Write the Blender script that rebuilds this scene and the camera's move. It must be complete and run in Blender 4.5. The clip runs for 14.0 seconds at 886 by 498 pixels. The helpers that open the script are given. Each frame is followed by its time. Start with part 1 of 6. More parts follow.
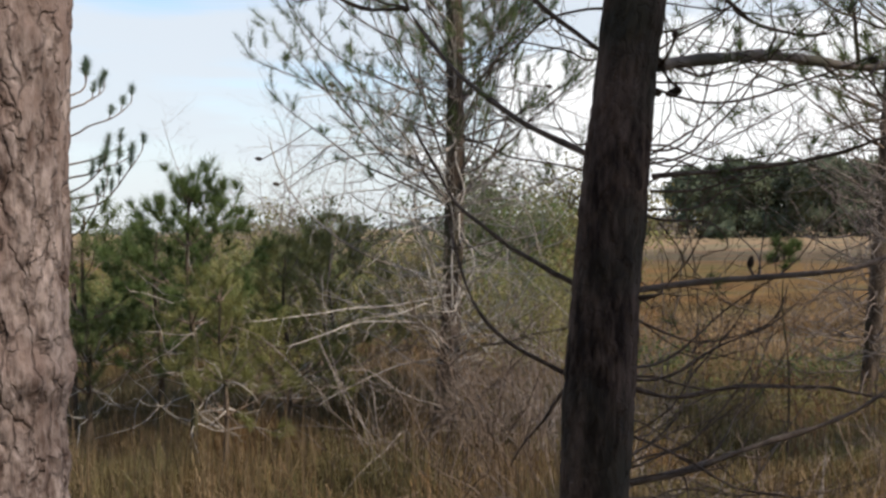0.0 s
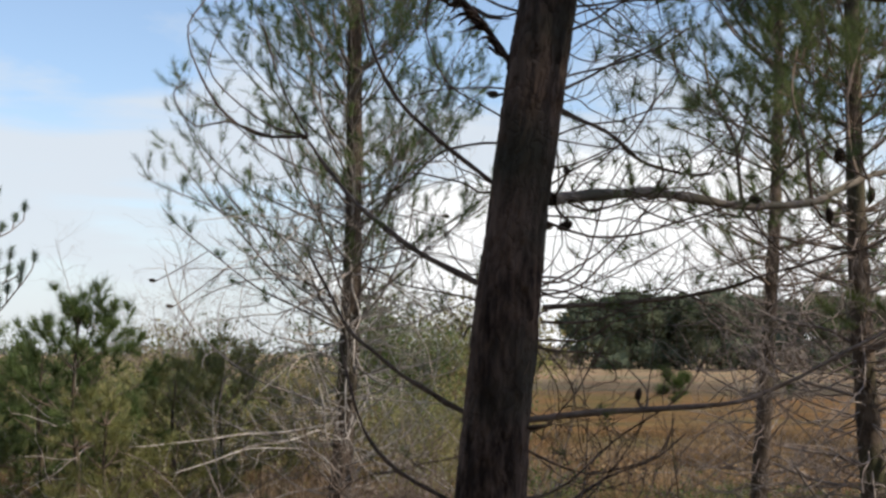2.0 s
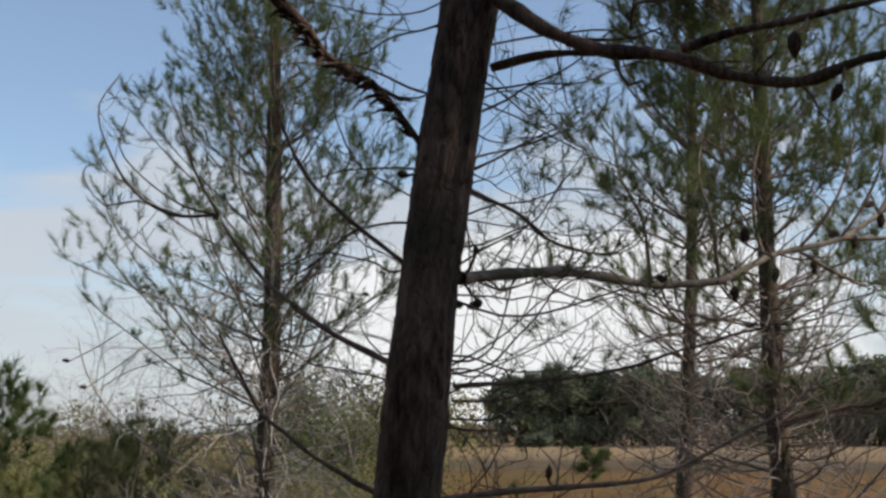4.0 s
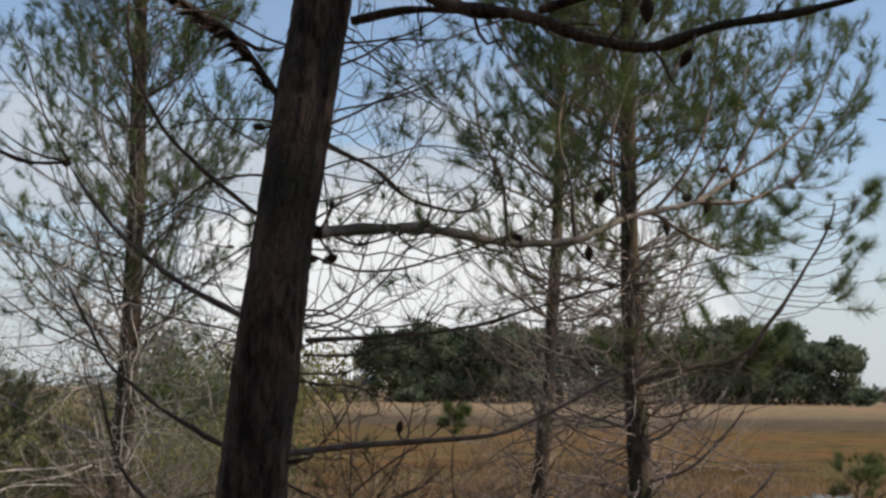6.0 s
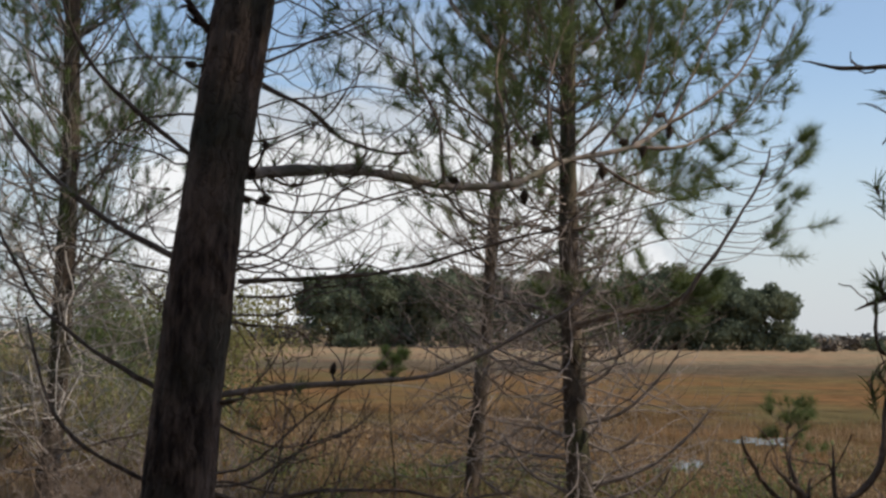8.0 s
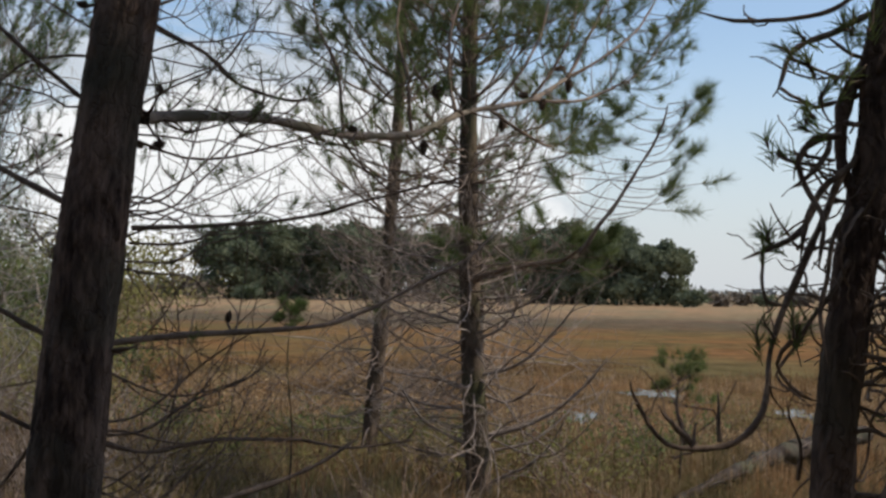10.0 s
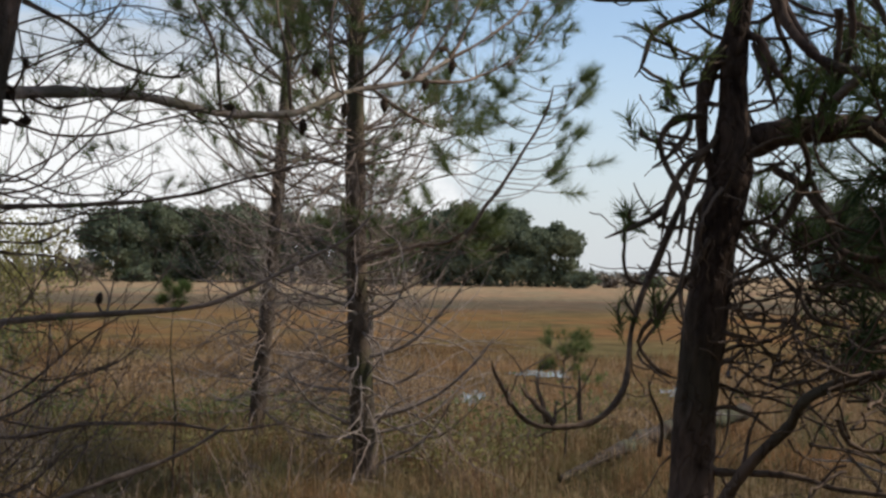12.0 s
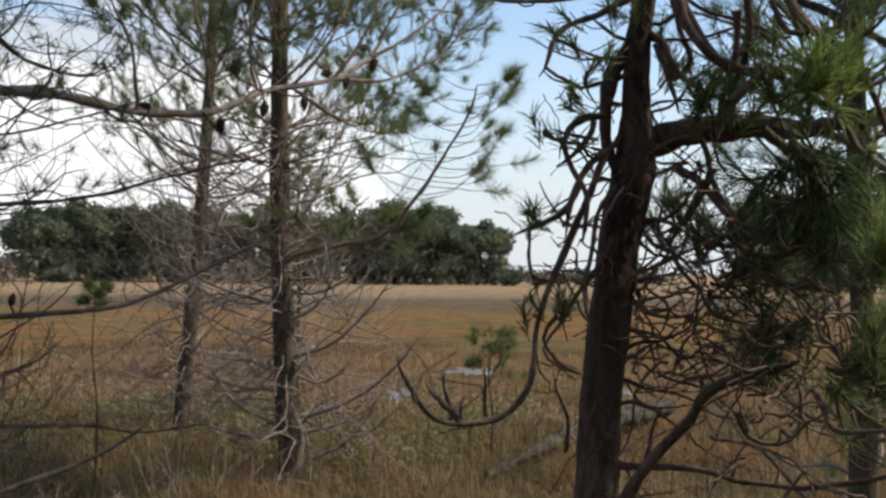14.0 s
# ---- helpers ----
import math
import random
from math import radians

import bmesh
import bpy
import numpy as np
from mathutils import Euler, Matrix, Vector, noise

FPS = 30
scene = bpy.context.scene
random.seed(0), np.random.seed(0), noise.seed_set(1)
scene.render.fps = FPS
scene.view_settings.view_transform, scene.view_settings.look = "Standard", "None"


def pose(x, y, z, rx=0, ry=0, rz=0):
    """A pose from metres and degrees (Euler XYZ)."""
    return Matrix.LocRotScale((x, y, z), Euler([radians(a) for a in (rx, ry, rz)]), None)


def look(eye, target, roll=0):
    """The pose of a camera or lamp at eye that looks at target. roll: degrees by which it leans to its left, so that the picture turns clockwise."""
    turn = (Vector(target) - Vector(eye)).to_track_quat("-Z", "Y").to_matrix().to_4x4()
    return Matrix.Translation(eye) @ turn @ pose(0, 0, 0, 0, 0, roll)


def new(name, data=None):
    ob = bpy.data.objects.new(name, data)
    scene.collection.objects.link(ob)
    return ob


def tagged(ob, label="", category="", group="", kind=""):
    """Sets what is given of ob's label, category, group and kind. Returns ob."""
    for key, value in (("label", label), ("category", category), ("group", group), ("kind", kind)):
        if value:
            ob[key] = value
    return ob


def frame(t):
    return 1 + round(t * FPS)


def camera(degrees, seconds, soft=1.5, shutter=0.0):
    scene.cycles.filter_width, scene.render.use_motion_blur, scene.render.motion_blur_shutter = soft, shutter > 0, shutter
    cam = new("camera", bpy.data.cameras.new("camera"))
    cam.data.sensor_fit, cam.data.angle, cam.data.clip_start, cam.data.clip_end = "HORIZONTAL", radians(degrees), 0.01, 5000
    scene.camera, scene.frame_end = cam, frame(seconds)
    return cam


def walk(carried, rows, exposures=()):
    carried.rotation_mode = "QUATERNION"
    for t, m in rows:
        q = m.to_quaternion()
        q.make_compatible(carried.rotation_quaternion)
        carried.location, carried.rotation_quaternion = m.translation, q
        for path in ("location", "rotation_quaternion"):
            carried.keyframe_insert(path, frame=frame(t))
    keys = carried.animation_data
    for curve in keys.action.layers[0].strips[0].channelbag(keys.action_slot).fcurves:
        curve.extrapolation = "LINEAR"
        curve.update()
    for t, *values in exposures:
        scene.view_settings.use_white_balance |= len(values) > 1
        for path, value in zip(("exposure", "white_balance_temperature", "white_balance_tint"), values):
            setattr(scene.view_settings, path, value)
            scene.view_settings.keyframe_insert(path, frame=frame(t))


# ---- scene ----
cam = camera(39.0, 14.0, soft=2.7)
# seconds, place, yaw, pitch and lean of the camera
PATH = [
    (0.0, 0.000, 0.000, 1.600, 0.00, -0.97, -0.76),
    (0.5, 0.001, 0.001, 1.598, -0.47, -1.06, -0.78),
    (1.0, 0.003, -0.002, 1.599, -1.76, 0.33, -0.18),
    (1.5, 0.009, -0.007, 1.601, -3.37, 3.03, 0.39),
    (2.0, 0.010, -0.018, 1.602, -4.72, 4.81, 0.34),
    (2.5, 0.014, -0.034, 1.606, -5.91, 6.72, 1.22),
    (2.7, 0.013, -0.036, 1.604, -6.43, 7.41, 0.85),
    (4.8, 0.072, -0.039, 1.608, -9.96, 8.44, 0.04),
    (5.0, 0.075, -0.042, 1.611, -10.79, 8.36, 0.00),
    (5.5, 0.090, -0.047, 1.609, -12.60, 7.83, -0.14),
    (6.0, 0.098, -0.049, 1.604, -13.98, 6.35, 0.38),
    (6.5, 0.107, -0.044, 1.595, -14.77, 4.97, 0.22),
    (7.0, 0.111, -0.039, 1.594, -14.89, 4.19, 0.14),
    (7.5, 0.112, -0.040, 1.596, -15.18, 4.23, 0.41),
    (8.0, 0.119, -0.049, 1.594, -16.68, 3.89, 0.52),
    (8.2, 0.125, -0.055, 1.593, -17.95, 3.80, 0.47),
    (10.3, 0.131, -0.044, 1.584, -21.58, 1.74, 1.09),
    (10.5, 0.135, -0.046, 1.586, -21.95, 1.97, 1.16),
    (11.0, 0.149, -0.050, 1.586, -23.52, 1.99, 1.27),
    (11.5, 0.165, -0.043, 1.583, -24.93, 1.35, 0.89),
    (12.0, 0.175, -0.042, 1.581, -26.18, 1.06, 0.88),
    (12.5, 0.183, -0.043, 1.580, -27.34, 0.70, 0.59),
    (13.0, 0.191, -0.045, 1.580, -28.41, 0.31, 0.66),
    (13.5, 0.196, -0.057, 1.582, -29.53, 0.71, 0.65),
    (14.0, 0.198, -0.067, 1.582, -29.40, 1.02, 0.53),
]
# the camera darkens its picture against the sky and opens up again
EXPOSURES = [(0.0, 0.38), (1.2, 0.42), (2.5, 0.18), (5.0, -0.06), (7.5, -0.01), (10.5, 0.06), (12.5, 0.13), (14.0, 0.32)]
walk(cam, [(t, pose(x, y, z, 90 + pitch, 0, yaw) @ pose(0, 0, 0, 0, 0, lean)) for t, x, y, z, yaw, pitch, lean in PATH], EXPOSURES)

# ---- light ----
SUN_AZ, SUN_EL = 117.0, 45.0  # degrees to the right of +y, degrees up
world = bpy.data.worlds.new("sky")
scene.world = world
world.use_nodes = True
scene.view_settings.exposure = 0.35


def build_sky(nt):
    n, l = nt.nodes, nt.links
    bg = n["Background"]
    sky = n.new("ShaderNodeTexSky")
    sky.sky_type, sky.sun_disc = "NISHITA", False
    sky.sun_elevation, sky.sun_rotation = radians(SUN_EL), radians(SUN_AZ)
    sky.air_density, sky.dust_density, sky.ozone_density = 1.0, 0.4, 2.0
    co = n.new("ShaderNodeTexCoord")
    sep = n.new("ShaderNodeSeparateXYZ")
    l.new(co.outputs["Generated"], sep.inputs[0])

    def calc(op, a, b=0.0):
        m = n.new("ShaderNodeMath")
        m.operation = op
        for k, v in enumerate((a, b)):
            if isinstance(v, (int, float)):
                m.inputs[k].default_value = v
            else:
                l.new(v, m.inputs[k])
        return m.outputs[0]

    def smooth(v, a, b, lo=0.0, hi=1.0):
        r = n.new("ShaderNodeMapRange")
        r.interpolation_type = "SMOOTHSTEP"
        for k, q in enumerate((a, b, lo, hi)):
            r.inputs[k + 1].default_value = q
        l.new(v, r.inputs[0])
        return r.outputs[0]

    def cloud_noise(scale, detail, rough, squash, distort):
        mp, t = n.new("ShaderNodeMapping"), n.new("ShaderNodeTexNoise")
        mp.inputs["Scale"].default_value = (1, 1, squash)
        l.new(co.outputs["Generated"], mp.inputs[0])
        l.new(mp.outputs[0], t.inputs["Vector"])
        t.inputs["Scale"].default_value, t.inputs["Detail"].default_value, t.inputs["Roughness"].default_value = scale, detail, rough
        t.inputs["Distortion"].default_value = distort
        return t.outputs[0]

    up = calc("MAXIMUM", sep.outputs[2], 0.0)
    east = calc("MULTIPLY", calc("ARCTAN2", sep.outputs[0], sep.outputs[1]), 180 / math.pi)
    # long thin streaks of high cloud, thinner towards the sun's side and the zenith
    veil = calc("ADD", cloud_noise(2.3, 8.0, 0.55, 4.5, 0.4), smooth(up, 0.05, 0.36, 0.10, -0.10))
    veil = calc("SUBTRACT", veil, smooth(east, 22, 34, 0.0, 0.06))
    thin = calc("MAXIMUM", calc("MULTIPLY", smooth(veil, 0.44, 0.62), 0.85), smooth(up, 0.0, 0.22, 0.85, 0.08))
    # a bank of bright heaped cloud standing over the far wood
    heap = calc("ADD", cloud_noise(5.0, 9.0, 0.6, 1.6, 0.2), smooth(up, 0.10, 0.24, 0.22, -0.42))
    side = calc("MULTIPLY", smooth(east, -6, 12, 0.0, 1.0), smooth(east, 20, 33, 1.0, 0.0))
    heap = calc("ADD", heap, calc("MULTIPLY", calc("SUBTRACT", side, 1.0), 0.5))
    bank = smooth(heap, 0.40, 0.58)
    deep = n.new("ShaderNodeHueSaturation")
    deep.inputs["Saturation"].default_value, deep.inputs["Value"].default_value = 1.02, 1.72
    l.new(sky.outputs[0], deep.inputs["Color"])
    col = deep.outputs[0]
    for fac, white in ((calc("ADD", thin, 0.05), (7.0, 7.5, 8.1, 1)), (bank, (10.6, 10.7, 10.8, 1))):
        mix = n.new("ShaderNodeMix")
        mix.data_type = "RGBA"
        l.new(fac, mix.inputs[0])
        l.new(col, mix.inputs[6])
        mix.inputs[7].default_value = white
        col = mix.outputs[2]
    l.new(col, bg.inputs[0])
    bg.inputs[1].default_value = 0.086


build_sky(world.node_tree)
sun = new("sun", bpy.data.lights.new("sun", "SUN"))
sun.data.energy, sun.data.angle, sun.data.color = 4.0, radians(1.5), (1.0, 0.92, 0.80)
se, sa = radians(SUN_EL), radians(SUN_AZ)
sun.matrix_world = look((30 * math.sin(sa) * math.cos(se), 30 * math.cos(sa) * math.cos(se), 30 * math.sin(se)), (0, 0, 0))


# ---- materials ----
def material(name, dark, light, scale=8.0, stretch=(1, 1, 1), fine=60.0, rough=0.85, bump=0.3, leaf=0.0, island=0.0, third=None, third_scale=1.5, gloss=0.25, flakes=0.0, sharp=0.0, seam=0.72, tall=0.17):
    """Two colours mixed by coarse and fine noise at real size, a third in larger patches; leaf: share of light that passes through."""
    m = bpy.data.materials.new(name)
    m.use_nodes = True
    n, l = m.node_tree.nodes, m.node_tree.links
    b = n["Principled BSDF"]
    co, mp = n.new("ShaderNodeTexCoord"), n.new("ShaderNodeMapping")
    mp.inputs["Scale"].default_value = stretch
    l.new(co.outputs["Object"], mp.inputs[0])
    a, f = n.new("ShaderNodeTexNoise"), n.new("ShaderNodeTexNoise")
    a.inputs["Scale"].default_value, a.inputs["Detail"].default_value, a.inputs["Roughness"].default_value = scale, 5.0, 0.65
    f.inputs["Scale"].default_value, f.inputs["Detail"].default_value = fine, 3.0
    for t in (a, f):
        l.new(mp.outputs[0], t.inputs["Vector"])
    both = n.new("ShaderNodeMath")
    both.operation = "MULTIPLY_ADD"
    l.new(f.outputs[0], both.inputs[0])
    both.inputs[1].default_value = 0.5
    l.new(a.outputs[0], both.inputs[2])
    fac = both.outputs[0]
    if island:
        geo, add = n.new("ShaderNodeNewGeometry"), n.new("ShaderNodeMath")
        add.operation = "MULTIPLY_ADD"
        l.new(geo.outputs["Random Per Island"], add.inputs[0])
        add.inputs[1].default_value = island
        l.new(fac, add.inputs[2])
        fac = add.outputs[0]
    ramp = n.new("ShaderNodeMapRange")
    ramp.inputs[1].default_value, ramp.inputs[2].default_value = 0.52 + sharp, 0.98 + island - sharp
    l.new(fac, ramp.inputs[0])
    mix = n.new("ShaderNodeMix")
    mix.data_type = "RGBA"
    l.new(ramp.outputs[0], mix.inputs[0])
    mix.inputs[6].default_value, mix.inputs[7].default_value = (*dark, 1), (*light, 1)
    col = mix.outputs[2]
    if third:
        p, pr, pm = n.new("ShaderNodeTexNoise"), n.new("ShaderNodeMapRange"), n.new("ShaderNodeMix")
        p.inputs["Scale"].default_value, p.inputs["Detail"].default_value = third_scale, 4.0
        l.new(co.outputs["Object"], p.inputs["Vector"])
        l.new(p.outputs[0], pr.inputs[0])
        pr.inputs[1].default_value, pr.inputs[2].default_value = 0.48, 0.66
        pm.data_type = "RGBA"
        l.new(pr.outputs[0], pm.inputs[0])
        l.new(col, pm.inputs[6])
        pm.inputs[7].default_value = (*third, 1)
        col = pm.outputs[2]
    if flakes:
        # thin bark scales with dark seams between them
        vm, vo, vr, vx = n.new("ShaderNodeMapping"), n.new("ShaderNodeTexVoronoi"), n.new("ShaderNodeMapRange"), n.new("ShaderNodeMix")
        vm.inputs["Scale"].default_value = (1, 1, tall)
        warp, wadd = n.new("ShaderNodeTexNoise"), n.new("ShaderNodeVectorMath")
        warp.inputs["Scale"].default_value, warp.inputs["Detail"].default_value = 22.0, 3.0
        l.new(co.outputs["Object"], warp.inputs["Vector"])
        wadd.operation = "MULTIPLY_ADD"
        l.new(warp.outputs["Color"], wadd.inputs[0])
        wadd.inputs[1].default_value = (0.05, 0.05, 0.12)
        l.new(co.outputs["Object"], wadd.inputs[2])
        l.new(wadd.outputs[0], vm.inputs[0])
        vo.feature = "DISTANCE_TO_EDGE"
        vo.inputs["Scale"].default_value = flakes
        l.new(vm.outputs[0], vo.inputs["Vector"])
        vr.inputs[1].default_value, vr.inputs[2].default_value, vr.inputs[3].default_value = 0.0, 0.09, seam
        l.new(vo.outputs["Distance"], vr.inputs[0])
        vx.data_type = "RGBA"
        l.new(vr.outputs[0], vx.inputs[0])
        vx.inputs[6].default_value = (*[c * 0.5 for c in dark], 1)
        l.new(col, vx.inputs[7])
        col = vx.outputs[2]
        hb = n.new("ShaderNodeMath")
        hb.operation = "MULTIPLY_ADD"
        l.new(vr.outputs[0], hb.inputs[0])
        hb.inputs[1].default_value = 0.8
        l.new(fac, hb.inputs[2])
        fac = hb.outputs[0]
    l.new(col, b.inputs["Base Color"])
    b.inputs["Roughness"].default_value = rough
    b.inputs["Specular IOR Level"].default_value = gloss
    if bump:
        bp = n.new("ShaderNodeBump")
        bp.inputs["Strength"].default_value, bp.inputs["Distance"].default_value = bump, 0.01
        l.new(fac, bp.inputs["Height"])
        l.new(bp.outputs[0], b.inputs["Normal"])
    if leaf:
        tr, mx = n.new("ShaderNodeBsdfTranslucent"), n.new("ShaderNodeMixShader")
        l.new(col, tr.inputs[0])
        mx.inputs[0].default_value = leaf
        l.new(b.outputs[0], mx.inputs[1])
        l.new(tr.outputs[0], mx.inputs[2])
        l.new(mx.outputs[0], n["Material Output"].inputs[0])
    return m


BARK_DARK = material("dark_bark", (0.036, 0.024, 0.019), (0.19, 0.125, 0.094), 9, (1, 1, 0.25), 55, bump=0.9, third=(0.07, 0.06, 0.044), third_scale=2.5, gloss=0.1, flakes=34, sharp=0.09)
BARK_PALE = material("pale_bark", (0.088, 0.058, 0.048), (0.30, 0.235, 0.21), 20, (1, 1, 0.45), 110, bump=1.0, third=(0.19, 0.132, 0.112), third_scale=9, gloss=0.1, flakes=27, sharp=0.08, seam=0.6, tall=0.24)
BARK_BROWN = material("brown_bark", (0.052, 0.034, 0.027), (0.19, 0.127, 0.096), 14, (1, 1, 0.35), 80, bump=0.9, third=(0.10, 0.08, 0.055), third_scale=4, gloss=0.1, flakes=46, sharp=0.07)
BARK_THIN = material("thin_bark", (0.045, 0.034, 0.025), (0.185, 0.135, 0.10), 16, (1, 1, 0.35), 90, bump=0.9, third=(0.085, 0.08, 0.042), third_scale=3, gloss=0.08, flakes=40)
BARK_SMOOTH = material("smooth_branch_bark", (0.12, 0.09, 0.07), (0.36, 0.29, 0.24), 18, (1, 1, 1), 110, bump=0.5, third=(0.14, 0.12, 0.085), third_scale=6)
TWIG_DARK = material("dark_twig", (0.06, 0.043, 0.032), (0.22, 0.155, 0.115), 20, fine=120, bump=0.5, gloss=0.1)
TWIG_BROWN = material("brown_twig", (0.09, 0.066, 0.05), (0.28, 0.20, 0.15), 20, fine=120, bump=0.3)
TWIG_MID = material("grey_brown_twig", (0.11, 0.085, 0.07), (0.42, 0.345, 0.295), 14, fine=90, bump=0.3, third=(0.17, 0.125, 0.10), third_scale=2.0, gloss=0.1)
TWIG_RUST = material("rusty_stem", (0.10, 0.05, 0.028), (0.27, 0.15, 0.085), 12, fine=90, bump=0.1, gloss=0.1)
TWIG_GREY = material("grey_dead_twig", (0.26, 0.22, 0.185), (0.60, 0.53, 0.46), 12, fine=90, bump=0.2, third=(0.24, 0.19, 0.155), third_scale=1.2)
NEEDLE = material("green_needle", (0.055, 0.09, 0.028), (0.19, 0.235, 0.08), 3, fine=12, rough=0.6, gloss=0.2, bump=0, leaf=0.45, island=0.5)
NEEDLE_OLIVE = material("olive_needle", (0.062, 0.088, 0.029), (0.205, 0.235, 0.085), 3, fine=12, rough=0.6, gloss=0.2, bump=0, leaf=0.48, island=0.5)
NEEDLE_BLUE = material("blue_green_needle", (0.085, 0.125, 0.08), (0.22, 0.275, 0.165), 3, fine=12, rough=0.6, gloss=0.2, bump=0, leaf=0.5, island=0.5)
# green needle at about half brightness, the crown's inner shade painted in
NEEDLE_SHADED = material("shaded_needle", (0.03, 0.052, 0.02), (0.10, 0.135, 0.05), 3, fine=12, rough=0.6, gloss=0.2, bump=0, leaf=0.35, island=0.5)
NEEDLE_PALE = material("yellowish_needle", (0.11, 0.115, 0.038), (0.34, 0.32, 0.12), 3, fine=12, rough=0.6, gloss=0.2, bump=0, leaf=0.48, island=0.5)
# lighter copy of the green needle, with sunlight put into its colour
NEEDLE_SUNLIT = material("sunlit_needle", (0.085, 0.13, 0.032), (0.27, 0.33, 0.095), 3, fine=12, rough=0.6, gloss=0.2, bump=0, leaf=0.35, island=0.5)
# pine green lightened and evened out to paint in the marsh haze
LEAF_FAR = material("hazed_pine_foliage", (0.10, 0.12, 0.078), (0.155, 0.175, 0.105), 0.35, fine=1.2, rough=0.8, bump=0, leaf=0.3, island=0.2, third=(0.13, 0.135, 0.072), third_scale=0.12)
LEAF_SCRUB = material("scrub_foliage", (0.13, 0.13, 0.045), (0.36, 0.33, 0.12), 1.5, fine=5, rough=0.8, bump=0, leaf=0.45, island=0.5, third=(0.26, 0.19, 0.09), third_scale=0.8)
LEAF_BROWN = material("leafless_far_scrub", (0.13, 0.105, 0.082), (0.21, 0.172, 0.132), 0.5, fine=2, rough=0.9, bump=0, island=0.3)
# foliage paled to grey: the haze of distance is painted here
LEAF_HAZE = material("hazed_wood", (0.13, 0.135, 0.125), (0.20, 0.195, 0.18), 0.1, fine=0.5, rough=0.9, bump=0)
GRASS_DRY = material("dry_grass", (0.14, 0.082, 0.04), (0.56, 0.40, 0.23), 0.9, fine=4, rough=0.8, gloss=0.1, bump=0, leaf=0.4, island=0.9, third=(0.32, 0.17, 0.075), third_scale=0.7)
GRASS_GREEN = material("green_grass", (0.08, 0.085, 0.03), (0.33, 0.30, 0.125), 0.9, fine=4, rough=0.7, bump=0, leaf=0.35, island=0.7, third=(0.22, 0.15, 0.07), third_scale=0.7)
GRASS_OLIVE = material("olive_grass", (0.055, 0.05, 0.02), (0.25, 0.20, 0.085), 1.3, fine=6, rough=0.7, bump=0, leaf=0.3, island=0.8, third=(0.20, 0.112, 0.048), third_scale=1.1)
GRASS_RUST = material("rusty_sedge", (0.11, 0.064, 0.028), (0.25, 0.145, 0.062), 0.3, fine=2, rough=0.85, bump=0, leaf=0.3, island=0.4, third=(0.11, 0.088, 0.04), third_scale=0.16)
STALK = material("brown_stalk", (0.06, 0.04, 0.022), (0.21, 0.14, 0.08), 2, fine=10, bump=0, leaf=0.1, island=0.6)
CONE = material("pine_cone_scale", (0.028, 0.018, 0.012), (0.12, 0.075, 0.045), 40, fine=160, bump=0.6)
LICHEN = material("log_bark", (0.018, 0.013, 0.010), (0.07, 0.048, 0.036), 10, (1, 1, 1), 60, bump=0.8, third=(0.07, 0.07, 0.04), third_scale=3)


